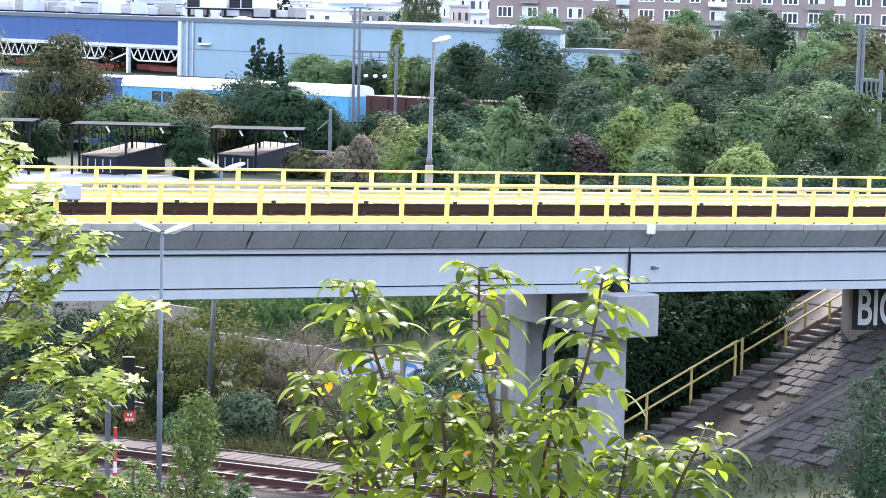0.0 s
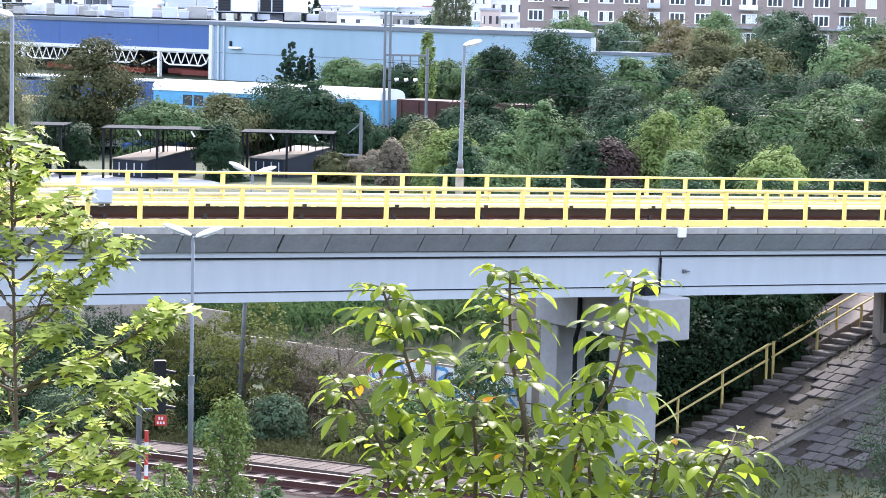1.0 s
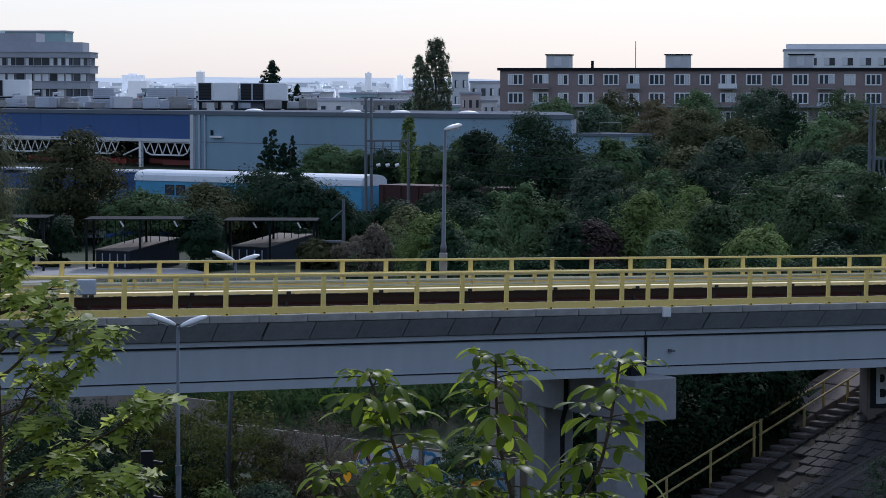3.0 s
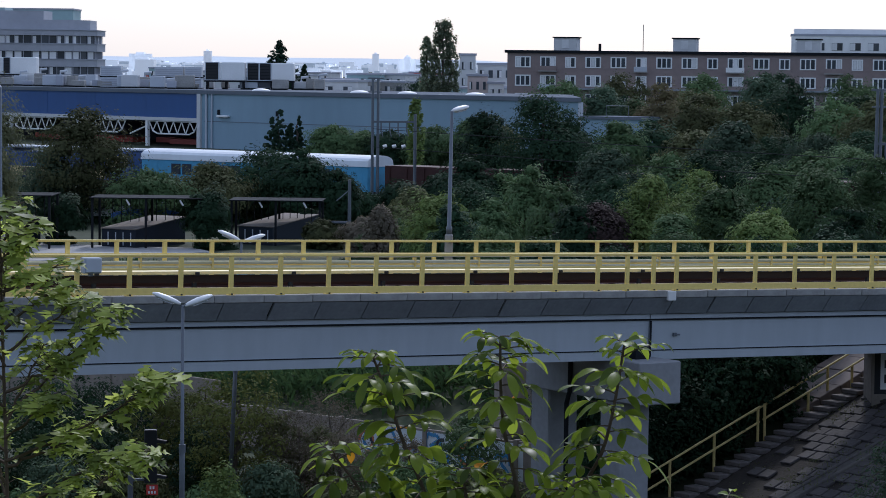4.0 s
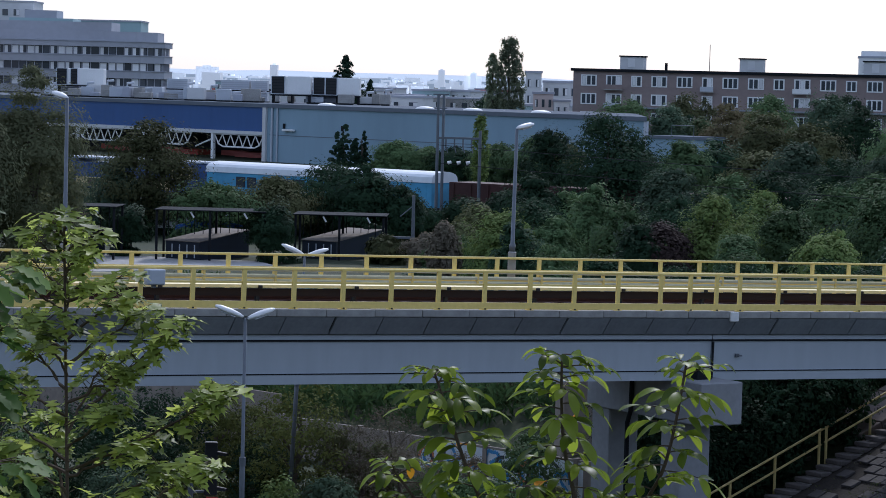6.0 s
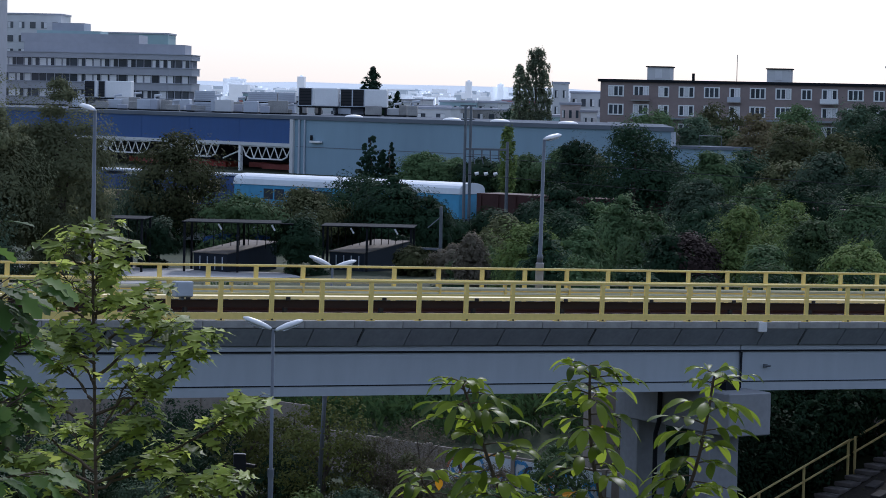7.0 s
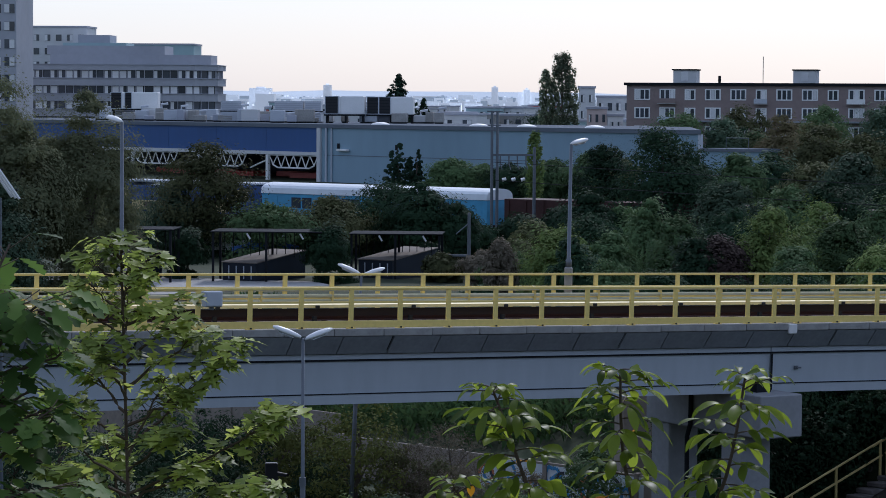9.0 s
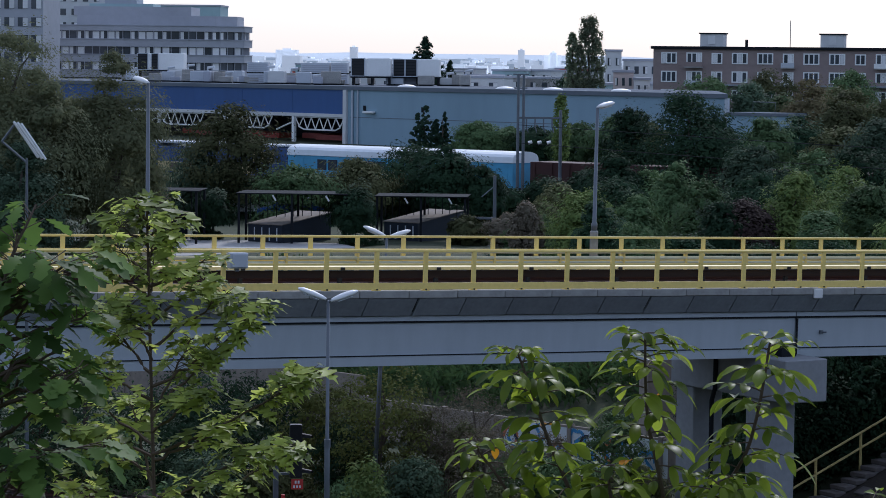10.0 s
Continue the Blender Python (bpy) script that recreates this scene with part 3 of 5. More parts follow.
hr = thing("stair_handrail", STAIR @ pose(0, 0.5, 0.14), "faded yellow handrail along the path", "handrail")
part("rail", G().tube([(4.9, 0, 0.74 + 4.9 * TANS), (12.8, 0, 0.74 + 12.8 * TANS)], 0.036), YELLOW_PALE, hr)
for q in (8.3, 10.4, 12.6):
    part("post", G().tube([(q, 0, q * TANS - 0.5), (q, 0, q * TANS + 0.74)], 0.045), YELLOW_PALE, hr)

SLOPE = STAIR @ pose(0, 0, 0.02, 0, -math.degrees(math.atan(TANS)), 0)
apron = thing("paved_slope", SLOPE, "cracked grey slab paving on the embankment slope", "paving", kind="structure")
part("bed", G().box(-5, 13.2, -16, -0.68, -0.5, -0.07), SOIL, apron)
slab_mes = []
for j in range(4):
    jr = random.Random(j)
    slab_mes.append(G().box(0.02 + jr.uniform(0, 0.02), 0.485, 0.015 + jr.uniform(0, 0.025), 0.485, -0.07, 0.012, 0.014).mesh("paving_slab", SLAB))
for i in range(26):
    for j in range(13):
        if random.random() < 0.04 + (0.25 if i < 7 else 0.0) + (0.6 if 5 <= i < 12 and j < 4 else 0.0):
            continue
        off = 0.25 if i % 2 else 0
        part("paving_slab", slab_mes[random.randrange(4)], SLAB, apron, m=pose(-1.2 + i * 0.5, -1.55 - j * 0.5 - off, random.uniform(-0.02, 0.025), random.uniform(-1.6, 1.6), random.uniform(-1.6, 1.6), 0))
dr = thing("drain_channel", SLOPE @ pose(0.4, -3.75, 0.0, 0, 0, -5), "concrete drain channel across the slab slope", "drain channel")
part("kerb", G().box(-0.5, 7.5, -0.06, 0.06, -0.05, 0.1, 0.02), SLAB, dr)
part("kerb", G().box(-0.5, 7.5, -0.5, -0.38, -0.05, 0.1, 0.02), SLAB, dr)
part("channel", G().box(-0.5, 7.5, -0.378, -0.062, -0.08, 0.045), SLAB, dr)
path = thing("upper_path", SLOPE @ pose(0, 0, 0.05), "pale worn concrete path rising beside the steps", "path", kind="structure")
for k in range(6):
    part("path_slab", G().box(7.4 + k, 8.37 + k, 0.35, 2.5, -0.3, 0.02 * (k % 2), 0.02), PATH, path)
ab = thing("bridge_abutment", pose(12.95, 88.4, 0, 0, 0, 6), "concrete abutment wall with painted letters", "abutment")
part("face_wall", G().box(0, 13, 0, 1.0, 0, 5.4, 0.03), CONC_WARM, ab)
part("painted_field", G().box(0.1, 5.0, -0.005, -0.001, 3.1, 5.35), BLACK, ab, "black field behind the letters")
fnt = bpy.data.curves.new("letters", "FONT")
fnt.body, fnt.size, fnt.extrude, fnt.offset = "BIO", 1.55, 0.002, 0.03
tmp = bpy.data.objects.new("letters", fnt)
lm = bpy.data.meshes.new_from_object(tmp)
lm.materials.append(WHITE)
part("painted_letters", lm, WHITE, ab, "white painted letters with dark outline", m=pose(0.24, -0.018, 3.28, 90, 0, 0) @ Matrix.Diagonal((0.58, 1.02, 1, 1)))
fnt2 = bpy.data.curves.new("letters_shadow", "FONT")
fnt2.body, fnt2.size, fnt2.extrude, fnt2.offset = "BIO", 1.55, 0.002, 0.12
lm2 = bpy.data.meshes.new_from_object(bpy.data.objects.new("letters_shadow", fnt2))
lm2.materials.append(BLACK)
part("letter_outline", lm2, BLACK, ab, m=pose(0.26, -0.01, 3.28, 90, 0, 0) @ Matrix.Diagonal((0.58, 1.02, 1, 1)))
# ---- yard with carports behind the viaduct ----
g = G().add([(-34, 134, 3.56), (-21, 138, 3.56), (-13.2, 146, 3.56), (-14.5, 149, 3.56), (-34, 154, 3.56), (-34, 134, 3.3), (-21, 138, 3.3), (-13.2, 146, 3.3), (-14.5, 149, 3.3), (-34, 154, 3.3)], [(0, 1, 2, 3, 4), (9, 8, 7, 6, 5), (0, 1, 6, 5), (1, 2, 7, 6), (2, 3, 8, 7), (3, 4, 9, 8), (4, 0, 5, 9)])
single("yard", g, YARD, Matrix(), "pale concrete yard behind the viaduct", "yard", kind="structure")


CONTAINER = mat("dark_blue_container", (0.012, 0.02, 0.035), 0.6, 3, 0.1)


def carport(x, y, w, yaw, h):
    c = thing("carport", pose(x, y, 3.5, 0, 0, yaw), "dark steel carport with a flat pale container under it", "carport", "carports")
    part("roof", G().box(-0.15, w + 0.15, -0.2, 3.2, h, h + 0.055, 0.015), DARK, c)
    pm = G().box(-0.06, 0.06, -0.06, 0.06, 0, h).mesh("post", DARK)
    for px in (0, w * 0.5, w):
        for py in (0, 3.0):
            part("post", pm, DARK, c, m=pose(px, py, 0))
    sl = G().box(-0.02, 0.02, -0.02, 0.02, 1.2, h).mesh("slat", DARK)
    for k in range(12):
        part("slat", sl, DARK, c, m=pose(w * (k + 0.5) / 12, 3.0, 0))
    for k in range(2):
        part("lamp", G().tube([(w * 0.35 + k * w * 0.5, -0.1, h - 0.35), (w * 0.35 + k * w * 0.5 - 0.18, -0.1, h - 0.05)], 0.05), LAMPHEAD, c)
    b = thing("storage_container", pose(x, y, 3.5, 0, 0, yaw) @ pose(w * 0.06, 1.3, 0.0, 0, 0, -30), "dark blue storage container with a pale sloping roof", "container", "containers")
    part("body", G().add([(0, 0, 0), (2.24, 0, 0), (2.24, 4.5, 0), (0, 4.5, 0), (0, 0, 1.0), (2.24, 0, 1.0), (2.24, 4.5, 1.5), (0, 4.5, 1.5)], [(3, 2, 1, 0), (4, 5, 6, 7), (0, 1, 5, 4), (1, 2, 6, 5), (2, 3, 7, 6), (3, 0, 4, 7)]), CONTAINER, b)
    part("roof", G().add([(-0.06, -0.06, 1.005), (2.3, -0.06, 1.005), (2.3, 4.56, 1.51), (-0.06, 4.56, 1.51), (-0.06, -0.06, 1.05), (2.3, -0.06, 1.05), (2.3, 4.56, 1.555), (-0.06, 4.56, 1.555)], [(3, 2, 1, 0), (4, 5, 6, 7), (0, 1, 5, 4), (1, 2, 6, 5), (2, 3, 7, 6), (3, 0, 4, 7)]), CONC_WARM, b)
    dm = G().box(0, 0.06, -0.03, -0.005, 0.15, 0.85).mesh("door_bar", GREYBOX)
    for k in range(4):
        part("door_bar", dm, GREYBOX, b, m=pose(0.4 + k * 0.5, 0, 0))


carport(-19.8, 148.3, 5.7, 0, 2.69)
carport(-12.7, 152.0, 4.8, 0, 2.45)
carport(-27.5, 147.0, 5.6, 0, 2.83)


def car(m, paint, label):
    c = thing("parked_car", m, label, "car", "parked cars")
    prof = [(0, 0.35), (0.05, 0.75), (0.95, 0.9), (1.5, 1.35), (3.0, 1.4), (3.7, 0.95), (4.15, 0.85), (4.2, 0.35)]
    g = G()
    n = len(prof)
    g.add([(x, 0.0, z) for x, z in prof] + [(x, 1.7, z) for x, z in prof], [(i, (i + 1) % n, n + (i + 1) % n, n + i) for i in range(n)] + [tuple(range(n)), tuple(range(n, 2 * n))])
    part("body", g, paint, c, bevel=0.06)
    part("window", G().add([(1.2, -0.012, 0.98), (3.5, -0.012, 0.98), (2.95, -0.012, 1.32), (1.6, -0.012, 1.32)], [(0, 1, 2, 3)]), GLASS_DARK, c)
    for x in (0.8, 3.35):
        wm = part("wheel", G().tube([(x, -0.02, 0.32), (x, 0.2, 0.32)], 0.32, 14), BLACK, c)
        part("rim", G().tube([(x, -0.03, 0.32), (x, -0.022, 0.32)], 0.19, 12), GREYBOX, wm)
        part("wheel", G().tube([(x, 1.5, 0.32), (x, 1.72, 0.32)], 0.32, 14), BLACK, c)


car(pose(-8.5, 121.5, ground_z(-8.5, 121.5) + 0.1, 0, 0, 82), mat("teal_car_paint", (0.13, 0.28, 0.29), 0.3, 3, 0.03), "teal parked car in the yard")
car(pose(-24.4, 171.5, 3.6, 0, 0, 10), WHITE, "white parked car behind the carport")
car(pose(-21.4, 168.5, 3.6, 0, 0, -6), mat("blue_car_paint", (0.04, 0.12, 0.4), 0.3, 3, 0.03), "blue parked car behind the carport")

up = thing("utility_pole", pose(-6.2, 150, 3.5), "grey utility pole with short cross arms", "utility pole")
part("pole", G().tube([(0, 0, 0), (0, 0, 3.75)], [0.11, 0.08], 8), GALV, up)
part("arm", G().box(-1.5, 0.0, -0.05, 0.05, 1.4, 1.52).box(-1.3, 0.0, -0.05, 0.05, 0.6, 0.7), GALV, up)
part("brace", G().tube([(0, 0, 3.2), (-0.7, 0, 2.6)], 0.03), GALV, up)


# ---- railway with catenary and train ----
RTRK = pose(-5.18, 188.8, 3.55, 0, 0, -35.6)
rt = thing("yard_track", RTRK, "railway track behind the bushes", "railway track")
part("ballast_bed", G().extrude([(-0.6, -0.2), (-0.1, 0.05), (2.9, 0.05), (3.4, -0.2)], -70, 60), BALLAST, rt)
for y in (0.68, 2.12):
    part("rail", G().box(-70, 60, y - 0.04, y + 0.04, 0.05, 0.17), RUST, rt)


def bogie(parent, x):
    b = part("bogie", G().box(x - 1.5, x + 1.5, 0.35, 2.45, 0.55, 0.95, 0.04), BLACK, parent)
    for wx in (x - 1.1, x + 1.1):
        part("wheel", G().tube([(wx, 0.55, 0.62), (wx, 0.7, 0.62)], 0.45, 16), DARK, b)
        part("wheel", G().tube([(wx, 2.1, 0.62), (wx, 2.25, 0.62)], 0.45, 16), DARK, b)


def coach(x0, ln, label):
    c = thing("passenger_coach", RTRK, label, "railway coach")
    part("body", G().box(x0, x0 + ln, 0, 2.8, 1.15, 2.95, 0.03), COACH_BLUE, c)
    arc = [(-0.06, 2.95)] + [(1.4 - 1.46 * math.cos(math.pi * k / 10), 2.98 + 0.74 * math.sin(math.pi * k / 10) ** 0.6) for k in range(0, 11)] + [(2.86, 2.95)]
    part("roof", G().extrude(arc, x0 - 0.05, x0 + ln + 0.05), COACH_ROOF, c, "weathered white coach roof")
    wf = G().box(0, 0.86, -0.03, -0.005, 1.95, 2.7).mesh("window", HALL_IN)
    wp = G().box(0.06, 0.80, -0.04, -0.032, 2.02, 2.64).mesh("pane", GLASS_DARK)
    for k in (0.14, 0.19, 0.36, 0.41, 0.6, 0.65, 0.8, 0.85):
        w_ = part("window", wf, HALL_IN, c, m=pose(x0 + ln * k, 0, 0))
        part("pane", wp, GLASS_DARK, w_)
    for k in (0.035, 0.94):
        part("door", G().box(x0 + ln * k, x0 + ln * k + 0.8, -0.02, -0.004, 1.2, 2.8), COACH_BLUE, c)
    part("solebar", G().box(x0 + 0.1, x0 + ln - 0.1, 0.05, 2.75, 0.95, 1.148), BLACK, c)
    part("buffer_beam", G().box(x0 + ln, x0 + ln + 0.35, 0.5, 2.3, 1.0, 1.25), BLACK, c)
    for k in range(5):
        part("graffiti", G().box(x0 + ln * 0.89 + k * 0.3, x0 + ln * 0.89 + k * 0.3 + 0.5, -0.012 - 0.001 * k, -0.004, 1.9 + 0.1 * math.sin(k * 2), 2.0 + 0.12 * math.sin(k * 2)), LOCO_BLUE, c)
    bogie(c, x0 + 3)
    bogie(c, x0 + ln - 3)


coach(-22.4, 20.6, "sky blue railway coach with a white roof")


def loco(x0, ln):
    c = thing("locomotive", RTRK, "dark blue and cream diesel locomotive", "locomotive", "locomotives")
    part("frame", G().box(x0, x0 + ln, 0.05, 2.75, 0.95, 1.25, 0.03), DARK, c)
    part("hood", G().box(x0 + 2.6, x0 + ln - 2.6, 0.25, 2.55, 1.252, 3.2, 0.06), LOCO_BLUE, c)
    part("stripe", G().box(x0 + 2.7, x0 + ln - 2.7, 0.2, 0.24, 1.4, 2.1), LOCO_CREAM, c, "cream side stripe")
    for k in range(3):
        part("grille", G().box(x0 + 4 + k * 2.6, x0 + 5.5 + k * 2.6, 0.17, 0.197, 1.5, 2.0), SLEEPER, c)
    for e in (x0 + 0.2, x0 + ln - 2.58):
        cb = part("cab", G().box(e, e + 2.38, 0.1, 2.7, 1.252, 3.45, 0.1), LOCO_BLUE, c)
        part("cab_band", G().box(e + 0.15, e + 2.2, 0.07, 0.098, 2.3, 3.1), LOCO_CREAM, cb)
        part("window", G().box(e + 0.4, e + 1.0, 0.04, 0.066, 2.4, 3.0), GLASS_DARK, cb)
        part("window", G().box(e + 1.3, e + 1.9, 0.04, 0.066, 2.4, 3.0), GLASS_DARK, cb)
    part("roof", G().box(x0 + 0.1, x0 + ln - 0.1, 0.4, 2.4, 3.452, 3.62, 0.05), GREYBOX, c)
    bogie(c, x0 + 3)
    bogie(c, x0 + ln - 3)


loco(-38.5, 15)
loco(-54.8, 15)


def wagon(x0, ln):
    c = thing("freight_wagon", RTRK, "rust-brown open freight wagon", "freight wagon", "freight wagons")
    part("body", G().box(x0, x0 + ln, 0.1, 2.7, 1.1, 3.1, 0.02), WAGON, c)
    rb = G().box(-0.06, 0.06, 0.03, 0.097, 1.12, 3.05).mesh("rib", WAGON)
    for k in range(9):
        part("rib", rb, WAGON, c, m=pose(x0 + 0.4 + k * (ln - 0.8) / 8, 0, 0))
    part("frame", G().box(x0 - 0.1, x0 + ln + 0.1, 0.3, 2.5, 0.9, 1.098), BLACK, c)
    bogie(c, x0 + 2)
    bogie(c, x0 + ln - 2)


for k in range(4):
    wagon(-0.4 + k * 13.6, 12.4)


def catenary(m, h, span, poles):
    c = thing("catenary_mast", m, "grey twin-pole catenary mast with a cross beam", "catenary mast", "catenary masts")
    for x in poles:
        part("pole", G().tube([(x, 0, 0), (x, 0, h)], [0.11, 0.09], 8), GALV, c)
    part("head", G().box(-0.35, 0.7, -0.06, 0.06, h - 0.1, h), GALV, c)
    part("head", G().box(-0.3, 0.6, -0.05, 0.05, h - 1.0, h - 0.92), GALV, c)
    part("beam", G().box(0, span, -0.06, 0.06, h - 3.0, h - 2.86), GALV, c)
    part("far_pole", G().tube([(span, 0, 0), (span, 0, h - 2.4)], [0.12, 0.1], 8), GALV, c)
    im = G().tube([(0, 0, 0), (0, 0, -0.5), (0.12, 0, -0.9)], [0.05, 0.05, 0.03], 6).mesh("insulator", GALV)
    for k in range(4):
        part("insulator", im, GALV, c, m=pose(span * (0.2 + 0.2 * k), 0, h - 3.0))
    pm = G().tube([(0, 0, 0), (0.25, 0, 0.08)], [0.13, 0.1], 8).mesh("weight", WHITE)
    for k in range(3):
        part("weight", pm, WHITE, c, m=pose(span * (0.25 + 0.22 * k), 0, h - 4.6))


catenary(pose(-6.2, 186.0, 3.5, 0, 0, 8), 9.1, 2.85, (0, 0.36))
catenary(pose(21.9, 150.0, 3.5, 0, 0.8, 0), 8.9, 1.25, (0, 0.22))
for k, (z0, z1) in enumerate(((9.4, 9.5), (8.2, 8.4))):
    wr = single("overhead_wire", G().tube([(-6.2, 186, z0 - 0.2), (7, 168, z0 - 0.5), (22, 150, z1 - 0.9)], 0.018, 5), DARK, Matrix(), "thin dark overhead wire between the masts", "cable", "overhead wires")

# ---- factory hall ----
def prism(pts, z0, z1):
    n = len(pts)
    return G().add([(x, y, z0) for x, y in pts] + [(x, y, z1) for x, y in pts], [(i, (i + 1) % n, n + (i + 1) % n, n + i) for i in range(n)] + [tuple(range(n - 1, -1, -1)), tuple(range(n, 2 * n))])



HX, HY = -31.3, 331.5
HALL = pose(HX, HY, 3.3, 0, 0, math.degrees(math.atan2(-43.0, 43.2)))
hall = thing("factory_hall", HALL, "long flat-roofed factory hall with blue and pale blue cladding", "factory hall")
part("wall", prism([(0, 0), (60.9, 0), (37, 24), (0, 24)], 0, 6.6), HALL_PALE, hall)
part("end_trim", G().box(60.6, 61.0, -0.12, 0.2, 0, 6.6), GREYBOX, hall)
part("wall_joint", G().box(0.4, 60.8, -0.03, -0.004, 3.35, 3.42), HALL_EDGE, hall)
part("roof_edge", prism([(-90, -0.2), (61.1, -0.2), (37, 24.2), (-90, 24.2)], 6.602, 7.05), HALL_EDGE, hall)
for k in range(9):
    part("wall_panel", G().box(-0.62 - (k + 1) * 9.9, -0.66 - k * 9.9, 0, 0.3, 3.7, 6.6), HALL_BLUE, hall)
part("fascia", G().box(-90, -0.6, -0.25, 0.3, 3.3, 3.698), PALEBLDG, hall, "white fascia under the blue band")
part("corner_post", G().box(-0.6, -0.02, -0.3, 0.3, 0, 6.6), PALEBLDG, hall)
part("drain_pipe", G().tube([(1.0, -0.15, 0), (1.0, -0.15, 6.6)], 0.13).tube([(2.0, -0.15, 0), (2.0, -0.15, 6.6)], 0.1), GREYBOX, hall)
# The open bay's shade is put into the colour of these inner surfaces.
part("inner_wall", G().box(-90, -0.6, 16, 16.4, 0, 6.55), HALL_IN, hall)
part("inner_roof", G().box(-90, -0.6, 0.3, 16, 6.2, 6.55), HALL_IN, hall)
for x in (-10.2, -24, -38, -52, -66, -80):
    part("column", G().box(x - 0.2, x + 0.2, -0.2, 0.2, 0, 3.298), WHITE, hall)
    tg = G()
    step = 9.3 / 12
    pts = [(x + 0.25 + k * step, 0, 3.2 if k % 2 == 0 else (2.1 if k in (1, 11) else 1.75)) for k in range(13)]
    for a, b in zip(pts, pts[1:]):
        tg.tube([a, b], 0.07, 6)
    tg.tube([(x + 0.25, 0, 3.2), (x + 1.0, 0, 2.05), (x + 1.9, 0, 1.72), (x + 7.9, 0, 1.72), (x + 8.8, 0, 2.05), (x + 9.5, 0, 3.2)], 0.1, 6)
    tg.tube([(x + 0.2, 0, 3.22), (x + 9.6, 0, 3.22)], 0.08, 6).tube([(x - 0.2, 0, 2.6), (x - 3.4, 0, 1.6)], 0.1, 6)
    part("roof_truss", tg, WHITE, hall, "white steel roof truss")
part("wall_lamp", G().box(3.2, 5.2, -0.5, -0.065, 3.9, 4.15, 0.05), WHITE, hall)
for x in (3.0, 13.4):
    part("wall_vent", G().box(x, x + 0.4, -0.14, -0.065, 4.2, 4.8), DARK, hall)
lowh = thing("low_annex", HALL @ pose(61.3, -0.4, 0), "low pale blue annex of the hall", "annex")
part("wall", G().box(0, 6, 0, 5, 0, 4.9), HALL_PALE, lowh)
part("roof_edge", G().box(-0.0, 6.2, -0.2, 5.2, 4.902, 5.2), HALL_EDGE, lowh)
part("railing", G().tube([(3, 0.5, 5.2), (3, 0.5, 6.3), (6, 0.5, 6.3), (6, 0.5, 5.2)], 0.035), GALV, lowh)
for k in range(7):
    rc = single("shipping_container", G().box(0, 5.5, 0, 2.4, 0, 0.8, 0.04), SALMON if k % 3 else RED, HALL @ pose(-9.5 - k * 6.4, 11 - (k % 2) * 3, 0.05), "faded red container inside the open hall", "container", "hall containers")

# roof plant on the hall: ventilation units, ducts and small boxes
ROOFZ = 10.36


def vent_unit(x, y, cells, z0, h, yaw=-2):
    """A row of cells, each ("l" louvre or "w" white case, width), on a low steel stand."""
    u = thing("ventilation_unit", pose(x, y, ROOFZ, 0, 0, yaw), "white rooftop ventilation unit with dark louvres", "ventilation unit", "rooftop units")
    q = 0.0
    for kind, w in cells:
        if kind == "l":
            lv = part("louvre", G().box(q + 0.08, q + w - 0.08, 0.1, 1.9, z0 + 0.08, h - 0.08), BLACK, u, "dark louvred air intake")
            part("frame", G().box(q, q + 0.078, 0, 2, z0, h).box(q + w - 0.078, q + w, 0, 2, z0, h).box(q + 0.08, q + w - 0.08, 0, 2, h - 0.078, h).box(q + 0.08, q + w - 0.08, 0, 2, z0, z0 + 0.078), GREYBOX, lv)
            sm_ = G().box(q + 0.08, q + w - 0.08, 0.04, 0.09, 0, 0.05).mesh("slat", DARK)
            for k in range(5):
                part("slat", sm_, DARK, lv, m=pose(0, 0, z0 + (h - z0) * (k + 0.7) / 6))
        else:
            part("case", G().box(q, q + w, 0, 2.0, z0, h, 0.08), WHITE, u)
        q += w
    part("stand", G().box(0.1, 0.3, 0.2, 1.8, 0, z0 - 0.2).box(q * 0.5, q * 0.5 + 0.2, 0.2, 1.8, 0, z0 - 0.2).box(q - 0.3, q - 0.1, 0.2, 1.8, 0, z0 - 0.2).box(-0.1, q + 0.1, 0.1, 0.3, z0 - 0.198, z0 - 0.002), DARK, u)


vent_unit(-32.2, 345, (("l", 1.7), ("w", 0.25), ("w", 2.95)), 1.1, 3.35)
vent_unit(-27.1, 346, (("l", 1.5), ("l", 1.5), ("w", 2.8)), 1.1, 3.3)
vent_unit(-63.5, 372, (("l", 1.5), ("w", 0.4), ("l", 1.0), ("w", 3.5)), 1.5, 3.75)
rr = random.Random(11)
for k in range(46):
    x = -66 + k * 1.05 + rr.uniform(-0.4, 0.4)
    if -35.5 < x < -20.5 and k % 2:
        continue
    y = max(338, 332 - (x + 31)) + rr.uniform(4, 10)
    w, h = rr.uniform(0.8, 2.6), rr.uniform(0.6, 1.7)
    u = thing("roof_duct", pose(x, y, ROOFZ, 0, 0, rr.uniform(-8, 8)), "small pale rooftop duct box", "roof duct", "rooftop ducts")
    part("body", G().box(0, w, 0, 1.5, 0.15, h, 0.06), (CONC, GREYBOX, PALEBLDG, OFFICE_DARK, CONC)[k % 5], u)
    part("foot", G().box(0.1, w - 0.1, 0.1, 1.4, 0, 0.148), DARK, u)
    if k % 3 == 0:
        part("pipe", G().tube([(w * 0.5, 0.7, h), (w * 0.5, 0.7, h + 0.5), (w * 0.5 + 0.9, 0.7, h + 0.6)], 0.16), GREYBOX, u)
